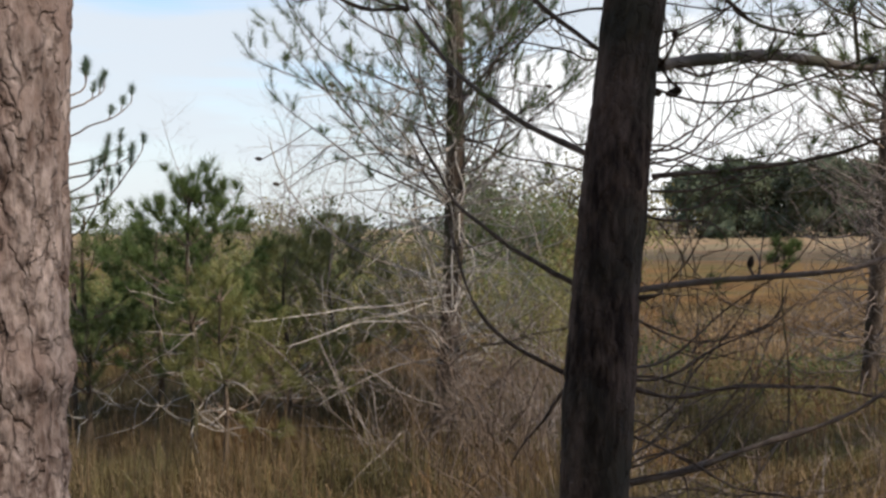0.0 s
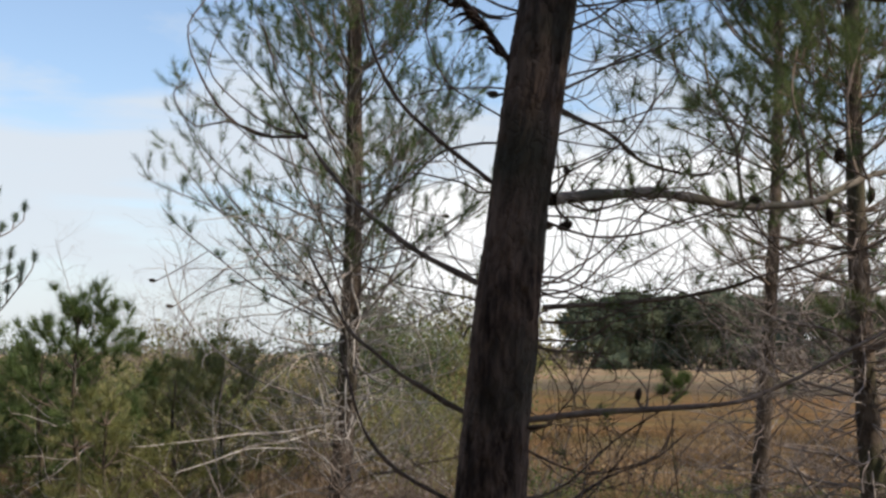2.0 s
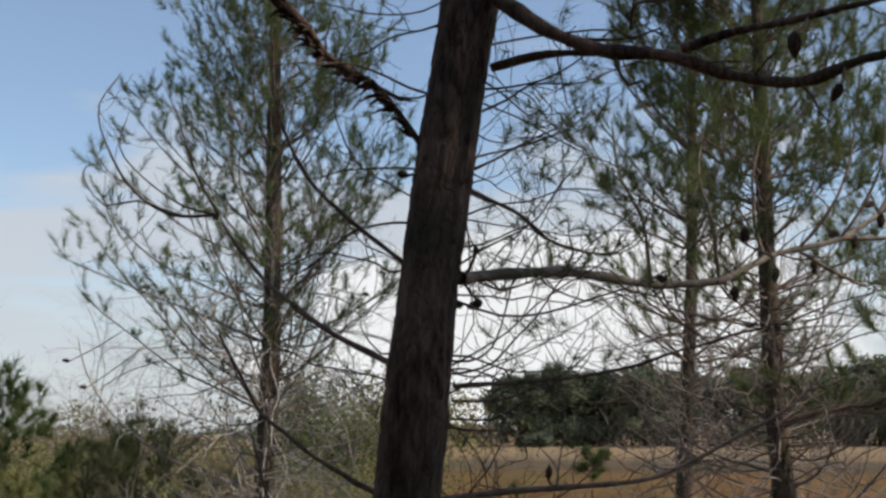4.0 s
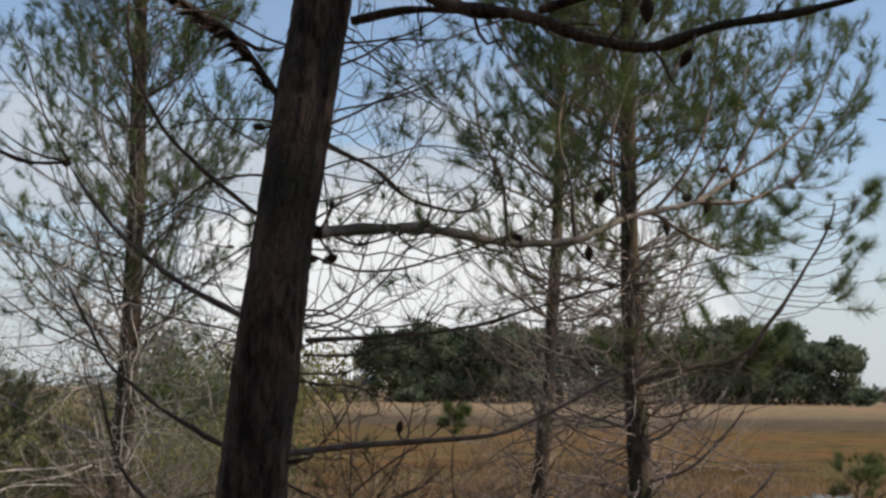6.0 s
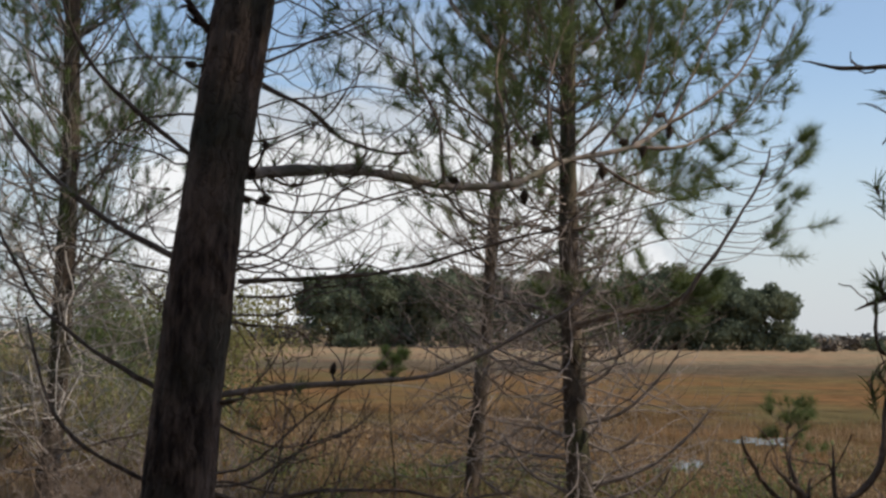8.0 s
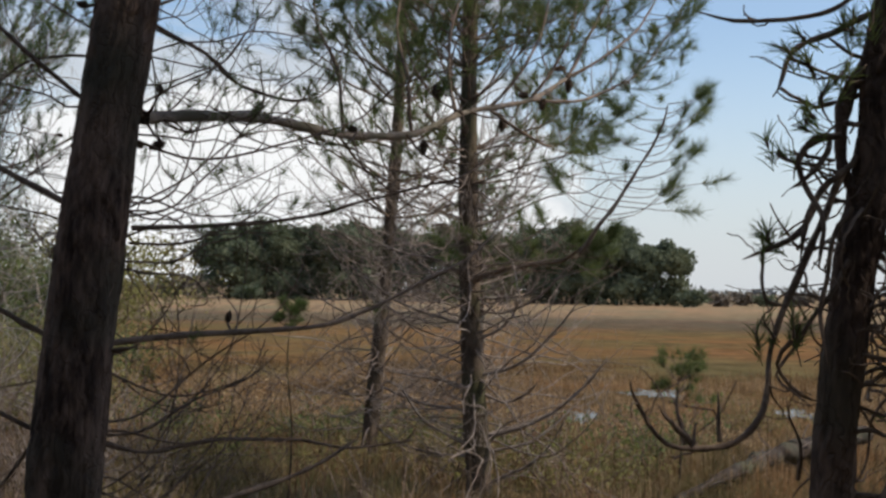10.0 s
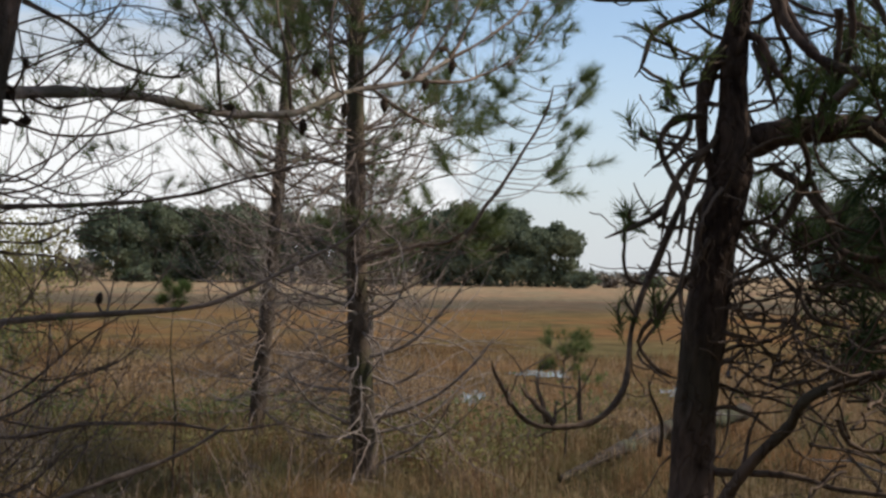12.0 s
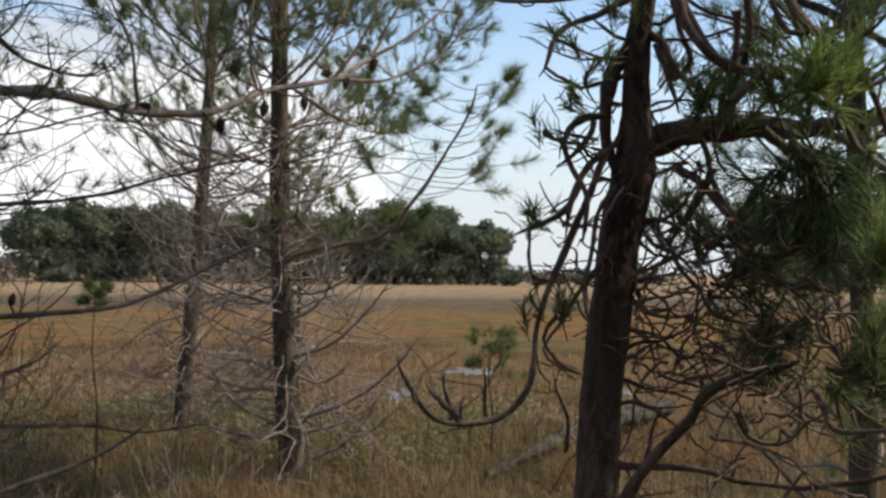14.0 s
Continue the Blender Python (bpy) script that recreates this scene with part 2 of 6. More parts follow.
def ground_material():
    """Wet soil and litter near by, a rust-coloured sedge marsh, then pale reeds far out."""
    m = bpy.data.materials.new("marsh_ground")
    m.use_nodes = True
    n, l = m.node_tree.nodes, m.node_tree.links
    b = n["Principled BSDF"]
    co = n.new("ShaderNodeTexCoord")
    dot = n.new("ShaderNodeVectorMath")
    dot.operation = "DOT_PRODUCT"
    l.new(co.outputs["Object"], dot.inputs[0])
    dot.inputs[1].default_value = (math.sin(radians(24)), math.cos(radians(24)), 0)
    wave = n.new("ShaderNodeTexNoise")
    wave.inputs["Scale"].default_value, wave.inputs["Detail"].default_value = 0.045, 6.0
    l.new(co.outputs["Object"], wave.inputs["Vector"])
    away = n.new("ShaderNodeMath")
    away.operation = "MULTIPLY_ADD"
    l.new(wave.outputs[0], away.inputs[0])
    away.inputs[1].default_value = 14.0
    l.new(dot.outputs["Value"], away.inputs[2])
    ramp = n.new("ShaderNodeValToRGB")
    scaled = n.new("ShaderNodeMath")
    scaled.operation = "DIVIDE"
    l.new(away.outputs[0], scaled.inputs[0])
    scaled.inputs[1].default_value = 200.0
    l.new(scaled.outputs[0], ramp.inputs[0])
    stops = [(0.0, (0.055, 0.042, 0.024)), (0.085, (0.07, 0.050, 0.028)), (0.13, (0.105, 0.070, 0.036)), (0.17, (0.128, 0.084, 0.042)), (0.27, (0.15, 0.094, 0.045)), (0.315, (0.10, 0.078, 0.056)),
             (0.385, (0.11, 0.088, 0.068)), (0.44, (0.20, 0.152, 0.108)), (0.60, (0.25, 0.187, 0.132)), (1.0, (0.25, 0.187, 0.132))]
    e = ramp.color_ramp.elements
    e[0].position, e[0].color = stops[0][0], (*stops[0][1], 1)
    e[1].position, e[1].color = stops[-1][0], (*stops[-1][1], 1)
    for p, c in stops[1:-1]:
        k = e.new(p)
        k.color = (*c, 1)
    tex = n.new("ShaderNodeTexNoise")
    tex.inputs["Scale"].default_value, tex.inputs["Detail"].default_value, tex.inputs["Roughness"].default_value = 0.9, 8.0, 0.7
    l.new(co.outputs["Object"], tex.inputs["Vector"])
    var = n.new("ShaderNodeMapRange")
    var.inputs[1].default_value, var.inputs[2].default_value, var.inputs[3].default_value, var.inputs[4].default_value = 0.3, 0.7, 0.4, 1.6
    l.new(tex.outputs[0], var.inputs[0])
    mul = n.new("ShaderNodeMix")
    mul.data_type, mul.blend_type = "RGBA", "MULTIPLY"
    mul.inputs[0].default_value = 1.0
    l.new(ramp.outputs[0], mul.inputs[6])
    l.new(var.outputs[0], mul.inputs[7])
    # olive and rusty patches a few metres across
    spot, tint = n.new("ShaderNodeTexNoise"), n.new("ShaderNodeValToRGB")
    spot.inputs["Scale"].default_value, spot.inputs["Detail"].default_value, spot.inputs["Roughness"].default_value = 0.16, 7.0, 0.65
    l.new(co.outputs["Object"], spot.inputs["Vector"])
    l.new(spot.outputs[0], tint.inputs[0])
    tint.color_ramp.elements[0].position, tint.color_ramp.elements[0].color = 0.38, (0.80, 0.92, 0.78, 1)
    tint.color_ramp.elements[1].position, tint.color_ramp.elements[1].color = 0.60, (1.22, 0.98, 0.80, 1)
    patch = n.new("ShaderNodeMix")
    patch.data_type, patch.blend_type = "RGBA", "MULTIPLY"
    patch.inputs[0].default_value = 1.0
    l.new(mul.outputs[2], patch.inputs[6])
    l.new(tint.outputs[0], patch.inputs[7])
    l.new(patch.outputs[2], b.inputs["Base Color"])
    b.inputs["Roughness"].default_value, b.inputs["Specular IOR Level"].default_value = 0.95, 0.02
    bp = n.new("ShaderNodeBump")
    bp.inputs["Strength"].default_value, bp.inputs["Distance"].default_value = 0.6, 0.15
    l.new(tex.outputs[0], bp.inputs["Height"])
    l.new(bp.outputs[0], b.inputs["Normal"])
    return m


GROUND = ground_material()
WATER = bpy.data.materials.new("still_water")
WATER.use_nodes = True
_w = WATER.node_tree.nodes["Principled BSDF"]
_w.inputs["Base Color"].default_value, _w.inputs["Roughness"].default_value, _w.inputs["IOR"].default_value = (0.025, 0.025, 0.02, 1), 0.1, 1.33


# ---- mesh tools ----
UP = np.array([0.0, 0.0, 1.0])


def unit(v):
    v = np.asarray(v, float)
    return v / (np.linalg.norm(v, axis=-1, keepdims=True) + 1e-9)


class Geo:
    """Gathers points and faces of one mesh."""

    def __init__(self):
        self.v, self.f, self.n = [], [], 0

    def add(self, v, f):
        v, f = np.asarray(v, float).reshape(-1, 3), np.asarray(f, int)
        self.v.append(v)
        self.f.extend((f + self.n).tolist())
        self.n += len(v)

    def tube(self, pts, radii, sides=5):
        pts = np.asarray(pts, float)
        k = len(pts)
        radii = np.broadcast_to(np.asarray(radii, float), (k,))
        tan = unit(np.gradient(pts, axis=0))
        ref = np.array([0.31, 0.17, 0.93]) if abs(tan[:, 2]).mean() < 0.8 else np.array([0.93, 0.31, 0.17])
        a = np.cross(tan, ref)
        if np.linalg.norm(a, axis=1).min() < 0.35:
            # carry the first cross direction along the curve
            a[0] = np.cross(tan[0], ref if abs(tan[0] @ ref) < 0.8 else ref[[1, 2, 0]])
            for i in range(1, k):
                a[i] = a[i - 1] - tan[i] * (a[i - 1] @ tan[i])
                a[i] /= np.linalg.norm(a[i]) + 1e-9
        a = unit(a)
        b = np.cross(tan, a)
        th = np.arange(sides) * 2 * np.pi / sides
        ring = pts[:, None] + radii[:, None, None] * (np.cos(th)[None, :, None] * a[:, None] + np.sin(th)[None, :, None] * b[:, None])
        i, j = np.meshgrid(np.arange(k - 1), np.arange(sides), indexing="ij")
        j2 = (j + 1) % sides
        f = np.stack([i * sides + j, i * sides + j2, (i + 1) * sides + j2, (i + 1) * sides + j], -1).reshape(-1, 4)
        self.add(np.r_[ring.reshape(-1, 3), pts[-1:] + tan[-1:] * radii[-1]], f)
        tip = self.n - 1
        base = self.n - 1 - sides
        self.f.extend([[base + q, base + (q + 1) % sides, tip] for q in range(sides)])

    def mesh(self, name, mats, smooth=True):
        me = bpy.data.meshes.new(name)
        v = np.concatenate(self.v) if self.v else np.zeros((0, 3))
        me.from_pydata(v.tolist(), [], self.f)
        for m in mats if isinstance(mats, (list, tuple)) else [mats]:
            me.materials.append(m)
        if smooth:
            me.polygons.foreach_set("use_smooth", np.ones(len(me.polygons), bool))
        me.update()
        return me


def part(name, geo, mat, parent=None, label="", smooth=True, kind=""):
    """One mesh, in world coordinates, as a part of its thing."""
    ob = new(name, geo.mesh(name, mat, smooth))
    if parent:
        ob.parent = parent
        ob.location = -parent.location
    return tagged(ob, label, kind=kind)


def thing(name, base, label, category, group="", kind=""):
    """An Empty at the base of a thing; its parts hang under it."""
    ob = new(name)
    ob.location = base
    return tagged(ob, label, category, group, kind)


def smooth_path(ctrl, step):
    """A Catmull-Rom curve through the control points."""
    p = np.asarray(ctrl, float)
    p = np.r_[[2 * p[0] - p[1]], p, [2 * p[-1] - p[-2]]]
    out = []
    for i in range(1, len(p) - 2):
        n = max(2, int(np.linalg.norm(p[i + 1] - p[i]) / step))
        t = np.arange(n)[:, None] / n
        a, b, c, d = p[i - 1 : i + 3]
        out.append(0.5 * (2 * b + (c - a) * t + (2 * a - 5 * b + 4 * c - d) * t**2 + (3 * b - a - 3 * c + d) * t**3))
    return np.concatenate(out + [p[-2:-1]])


def along(path):
    s = np.r_[0, np.cumsum(np.linalg.norm(np.diff(path, axis=0), axis=1))]
    return s / s[-1], s[-1]


def knobbly(path, amount, rng, keep=True):
    """Small crooks on a path, none at its start."""
    off = rng.normal(size=path.shape) * amount
    for _ in range(2):
        off[1:-1] = (off[:-2] + off[1:-1] + off[2:]) / 3
    if keep:
        off[:2] = 0
    return path + off


def sweep(start, way, length, rise, wander, rng, steps=7):
    """A shoot that starts along way and bends upwards by rise as it goes."""
    p, d, out = np.array(start, float), unit(way), [np.array(start, float)]
    for _ in range(steps):
        d = unit(d + UP * rise / steps + rng.normal(size=3) * wander)
        p = p + d * length / steps
        out.append(p)
    return np.array(out)


def needles(geo, at, way, count, length, spread, width, rng, stem=0.06, bend=False):
    """Tufts of needles round the ends of shoots: at and way are arrays of places and directions."""
    at, way = np.asarray(at, float), unit(way)
    if not len(at):
        return
    c, d = np.repeat(at, count, 0), np.repeat(way, count, 0)
    n = len(c)
    side = unit(np.cross(d, rng.normal(size=(n, 3))))
    ang = rng.uniform(0.15, spread, n)[:, None]
    base = c - d * (rng.random(n)[:, None] ** 1.3 * stem)
    dirs = unit(d * np.cos(ang) + side * np.sin(ang) + UP * 0.08)
    ln = (length * rng.uniform(0.65, 1.1, n))[:, None]
    wv = unit(np.cross(dirs, rng.normal(size=(n, 3)))) * width / 2
    idx = np.arange(n)[:, None]
    if bend:
        mid = base + dirs * ln * 0.55
        tip = base + dirs * ln + (side * 0.3 - UP * 0.5) * ln * 0.16
        v = np.stack([base - wv, base + wv, mid + wv * 0.9, mid - wv * 0.9, tip], 1)
        geo.add(v, np.zeros((0, 3), int))
        s = geo.n - n * 5
        geo.f.extend((idx * 5 + s + np.array([[0, 1, 2, 3]])).tolist())
        geo.f.extend((idx * 5 + s + np.array([[3, 2, 4]])).tolist())
    else:
        v = np.stack([base - wv, base + wv, base + dirs * ln], 1)
        geo.add(v, idx * 3 + np.array([[0, 1, 2]]))


def leaf_cloud(geo, places, size, rng, flat=0.0, broad=0.36):
    """Small four-cornered leaf sprays at the places, turned at random."""
    n = len(places)
    a = unit(rng.normal(size=(n, 3)) * [1, 1, 1 - flat])
    b = unit(np.cross(a, rng.normal(size=(n, 3))))
    s = (size * rng.uniform(0.5, 1.2, n))[:, None]
    v = np.stack([places - a * s, places - b * s * broad, places + a * s, places + b * s * broad], 1)
    geo.add(v, np.arange(n)[:, None] * 4 + np.array([[0, 1, 2, 3]]))


def bark_trunk(path, radii, sides, amp, cell, rng, stretch=0.3, furrow=1.0, rough=0.4):
    """A trunk whose bark stands out in long plates with furrows between."""
    g = Geo()
    k = len(path)
    tan = unit(np.gradient(path, axis=0))
    a = unit(np.cross(tan, np.array([0.0, 1.0, 0.0])))
    b = np.cross(tan, a)
    s, total = along(path)
    off = float(rng.uniform(0, 50))
    rows = np.zeros((k, sides, 3))
    for i in range(k):
        for j in range(sides):
            th = 2 * math.pi * j / sides
            q = a[i] * math.cos(th) + b[i] * math.sin(th)
            r = radii[i]
            w = Vector((q[0] * r / cell + off, q[1] * r / cell, s[i] * total / cell * stretch))
            w += noise.noise_vector(w * 0.8) * 0.35 + noise.noise_vector(w * 2.6) * 0.16
            dist, spot = noise.voronoi(w)
            edge = min(1.0, (dist[1] - dist[0]) * 6.0)
            plate = noise.noise(spot[0] * 3.7)
            slope = (w.z - spot[0].z) * 0.35
            fine = noise.noise(w * 3.3) * 0.5 + noise.noise(w * 7.5) * 0.35
            rows[i, j] = path[i] + q * (r + amp * (furrow * (edge - 0.7) + 0.45 * plate - slope + rough * fine))
    ii, jj = np.meshgrid(np.arange(k - 1), np.arange(sides), indexing="ij")
    j2 = (jj + 1) % sides
    g.add(rows.reshape(-1, 3), np.stack([ii * sides + jj, ii * sides + j2, (ii + 1) * sides + j2, (ii + 1) * sides + jj], -1).reshape(-1, 4))
    return g

# ---- ground, water, far marsh ----
POOLS = [(7.55, 14.1, 0.17, 1.0, 1), (7.1, 14.1, 0.11, 0.55, 4), (10.35, 17.0, 0.34, 0.8, 2), (10.6, 13.7, 0.3, 0.6, 3)]


def ground_height(x, y):
    """Gentle humps, level round each pool."""
    z = 0.06 * noise.noise(Vector((x * 0.35, y * 0.35, 0))) + 0.02 * noise.noise(Vector((x * 1.7, y * 1.7, 3))) - 0.02
    for px, py, _, _, _ in POOLS:
        k = min(1.0, max(0.0, 1.9 - math.hypot(x - px, y - py)))
        z = z * (1 - k) - 0.012 * k
    return z


def build_ground():
    rng = np.random.default_rng(1)
    ring = np.r_[np.linspace(0, 30, 61), np.geomspace(32, 3000, 40)]
    sect = 144
    v = [(0, 0, 0)]
    for r in ring[1:]:
        for k in range(sect):
            a = 2 * math.pi * k / sect
            x, y = r * math.sin(a), r * math.cos(a)
            v.append((x, y, ground_height(x, y) if r < 40 else -0.02))
    f = [(0, 1 + k, 1 + (k + 1) % sect) for k in range(sect)]
    for i in range(len(ring) - 2):
        s0, s1 = 1 + i * sect, 1 + (i + 1) * sect
        f += [(s0 + k, s1 + k, s1 + (k + 1) % sect, s0 + (k + 1) % sect) for k in range(sect)]
    me = bpy.data.meshes.new("ground")
    me.from_pydata(v, [], f)
    me.materials.append(GROUND)
    tagged(new("ground", me), "flat marsh ground with dry grass, rusty sedge and pale reeds", "ground", kind="structure")


build_ground()


def pool(x, y, across, along_view, seed):
    """A shallow pool, longer away from the bank than along it."""
    rng = np.random.default_rng(seed)
    g, n = Geo(), 40
    d = math.hypot(x, y)
    ux, uy = x / d, y / d
    pts = [(x, y, 0.0)]
    for k in range(n):
        a = 2 * math.pi * k / n
        w = max(0.25, 1 + 0.4 * math.sin(2 * a + seed) + 0.35 * math.sin(5 * a + 2 * seed) + 0.25 * math.sin(9 * a + 3 * seed) + 0.1 * rng.normal())
        p, q = across * w * math.cos(a), along_view * w * math.sin(a)
        pts.append((x + uy * p + ux * q, y - ux * p + uy * q, 0.0))
    g.add(pts, [(0, 1 + k, 1 + (k + 1) % n) for k in range(n)])
    tagged(part("water", g, WATER, smooth=False), "small still pool between the sedges reflecting the sky", "water", kind="structure")


for p in POOLS:
    pool(*p)


def blades(places, height, width, lean, rng):
    """Bent grass blades standing at the places."""
    n = len(places)
    g = Geo()
    tuss = np.array([noise.noise(Vector((x * 0.9, y * 0.9, 2.0))) + 0.6 * noise.noise(Vector((x * 2.7, y * 2.7, 9.0))) for x, y, _ in places])
    h = (height * rng.uniform(0.4, 1.1, n) * np.clip(0.85 + 0.9 * tuss, 0.35, 1.6))[:, None]
    a = rng.uniform(0, 2 * np.pi, n)
    out = np.stack([np.cos(a), np.sin(a), 0 * a], 1)
    side = np.stack([-np.sin(a), np.cos(a), 0 * a], 1) * width / 2
    tilt = (rng.random(n) ** 1.5 * lean)[:, None]
    mid = places + UP * h * 0.55 + out * h * tilt * 0.3
    tip = places + UP * h * np.maximum(0.12, 1 - 0.55 * tilt) + out * h * tilt
    v = np.stack([places - side, places + side, mid + side * 0.8, mid - side * 0.8, tip], 1)
    g.add(v, np.zeros((0, 3), int))
    idx = np.arange(n)[:, None] * 5
    g.f.extend((idx + np.array([[0, 1, 2, 3]])).tolist())
    g.f.extend((idx + np.array([[3, 2, 4]])).tolist())
    return g


def scatter(n, near, far, left, right, rng, clump=0.0, even=False):
    """Places on the ground between two distances and two bearings; clump gathers them in tussocks."""
    a = np.radians(rng.uniform(left, right, n))
    r = rng.uniform(near, far, n) if even else np.sqrt(rng.uniform(near**2, far**2, n))
    p = np.stack([r * np.sin(a), r * np.cos(a), 0 * r - 0.03], 1)
    if clump:
        keep = np.array([noise.noise(Vector((x * clump, y * clump, 5.0))) for x, y, _ in p])
        p = p[keep + rng.normal(size=n) * 0.15 > 0.0]
    wet = np.zeros(len(p), bool)
    for x, y, sx, sy, _ in POOLS:
        d = math.hypot(x, y)
        out, across = (p[:, 0] * x + p[:, 1] * y) / d - d, (p[:, 0] * y - p[:, 1] * x) / d
        wet |= (out > -sy * 1.1 - 1.6) & (out < sy) & (abs(across) < sx * 1.15)
    return p[~wet | (rng.random(len(p)) < 0.12)]


def grass(name, label, places, height, width, lean, mat, rng):
    tagged(part(name, blades(places, height, width, lean, rng), mat, smooth=False), label, "grass", kind="stuff")


R = np.random.default_rng(11)
grass("dry_grass", "dry straw-coloured grass in patches under the pines", scatter(16000, 5.0, 13, -26, 12, R, 1.1), 0.36, 0.005, 1.9, GRASS_DRY, R)
grass("green_grass", "tangled olive-green grass under the pines", scatter(64000, 4.6, 12, -26, 14, R, 1.3), 0.42, 0.005, 1.9, GRASS_OLIVE, R)
grass("reeds", "scattered dull brown dead reeds under the pines", scatter(7000, 5.6, 10.5, -26, 6, R, 1.2), 0.62, 0.005, 1.0, STALK, R)
grass("dry_grass", "dry rust and straw-coloured grass by the marsh edge", scatter(80000, 4.6, 17, 8, 58, R, 1.3), 0.36, 0.005, 2.2, GRASS_DRY, R)
grass("green_grass", "tangled olive grass mixed with dead blades", scatter(90000, 4.0, 13, 2, 58, R, 1.7), 0.34, 0.005, 2.0, GRASS_OLIVE, R)
grass("green_grass", "olive-green sedge patch at the edge of the marsh", scatter(12000, 8.5, 14, 12, 25, R, 0.9), 0.34, 0.007, 1.6, GRASS_GREEN, R)
grass("green_tussocks", "dense tussocks of fresh olive grass at the bank", scatter(18000, 5.0, 8.2, 24, 46, R, 1.6), 0.34, 0.005, 1.4, GRASS_GREEN, R)
grass("rusty_sedge", "rust-brown sedge of the open marsh", scatter(100000, 8, 27, -4, 52, R, 0.3, True), 0.2, 0.008, 2.0, GRASS_RUST, R)
grass("dry_sedge", "taller tufts of dry sedge out in the marsh", scatter(60000, 9, 22, -4, 52, R, 0.9), 0.34, 0.007, 1.6, GRASS_DRY, R)
grass("green_sedge", "dull green sedge tussocks in the marsh", scatter(14000, 8, 17, -8, 52, R, 0.5), 0.18, 0.008, 1.9, GRASS_GREEN, R)
grass("short_grass", "short trodden grass round the standing place", scatter(14000, 0.5, 3.9, -180, 180, R), 0.11, 0.006, 1.8, GRASS_GREEN, R)
STALKS = scatter(5200, 4.4, 15, -24, 52, R, 0.7)
grass("weed_stalks", "thin upright brown dead weed stalks", STALKS, 0.85, 0.0045, 0.6, STALK, R)


# ---- far woods ----
def far_pine(x, y, h, w, seed, crown_base=0.25, group="far umbrella pines"):
    """A round-headed pine seen across the marsh: forked trunk and a lobed crown of many sprays."""
    rng = np.random.default_rng(seed)
    tree = thing("far_pine", (x, y, 0), "dense round-crowned dark green pine across the marsh", "tree", group)
    g = Geo()
    for k in range(3):
        top = np.array([x + rng.normal() * w * 0.2, y + rng.normal() * w * 0.2, h * 0.75])
        stem = smooth_path([(x + 0.1 * k, y, -0.2), (x + rng.normal() * 0.4, y, h * 0.35), top], 1.0)
        g.tube(stem, np.linspace(0.22, 0.07, len(stem)), 6)
    part("trunk", g, BARK_THIN, tree)
    lobes = []
    for k in range(34):
        a, q = rng.uniform(0, 2 * np.pi), rng.random() ** 0.5
        zz = h * (crown_base + (1 - crown_base) * (0.35 + 0.55 * rng.random() * (1 - 0.6 * q * q)))
        lobes.append((x + w * 0.42 * q * math.cos(a), y + w * 0.42 * q * math.sin(a), zz, w * rng.uniform(0.11, 0.2)))
    c, pts = Geo(), []
    ball = bmesh.new()
    bmesh.ops.create_icosphere(ball, subdivisions=2, radius=1.0)
    bv = np.array([v.co[:] for v in ball.verts])
    bf = np.array([[v.index for v in f.verts] for f in ball.faces])
    ball.free()
    for k in range(7):
        a = 2 * math.pi * k / 7 + rng.random()
        lobes.append((x + w * 0.30 * math.cos(a), y + w * 0.30 * math.sin(a), h * rng.uniform(0.12, 0.42), w * rng.uniform(0.2, 0.27)))
    for lx, ly, lz, lr in lobes:
        q = bv * (0.42 + 0.2 * rng.random((len(bv), 1)))
        core = np.array([lx, ly, lz]) + q * lr * [1, 1, 0.75]
        core[:, 2] = np.maximum(core[:, 2], 0.1)
        c.add(core, bf)
        d = unit(rng.normal(size=(300, 3)))
        p = np.array([lx, ly, lz]) + d * lr * (0.5 + 0.55 * rng.random((300, 1))) * [1, 1, 0.78]
        pts.append(p)
    pts = np.concatenate(pts)
    low = rng.uniform(-0.5, 0.5, (1500, 3)) * [w * 0.85, w * 0.7, 0] + [x, y, 0]
    low[:, 2] = rng.uniform(0.1, h * 0.6, 1500)
    pts = np.concatenate([pts, low])
    pts[:, 2] = np.clip(pts[:, 2], 0.15, h * 1.02)
    leaf_cloud(c, pts, 0.23, rng, broad=0.6)
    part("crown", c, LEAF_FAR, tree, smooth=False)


def bearing(deg, dist):
    return dist * math.sin(radians(deg)), dist * math.cos(radians(deg))


for k, (deg, dist, h, w) in enumerate([(11.6, 149, 8.6, 9), (13.2, 150, 9.8, 9), (15.2, 153, 9.6, 9), (17.2, 150, 9.9, 10), (19.4, 152, 9.6, 9), (21.4, 150, 9.5, 9), (23.2, 154, 9.3, 9),
                                       (25.4, 150, 9.6, 9), (27.2, 148, 10.0, 10), (29.2, 147, 9.8, 10), (31.0, 148, 8.0, 8), (14.2, 158, 9.2, 9), (18.2, 160, 9.6, 9), (22.4, 160, 9.4, 9), (28.2, 158, 9.6, 10), (44.5, 120, 9.5, 10), (47, 118, 8.8, 9), (50, 122, 9.6, 10), (53.5, 118, 9.0, 9)]):
    far_pine(*bearing(deg, dist), h, w, 100 + k)


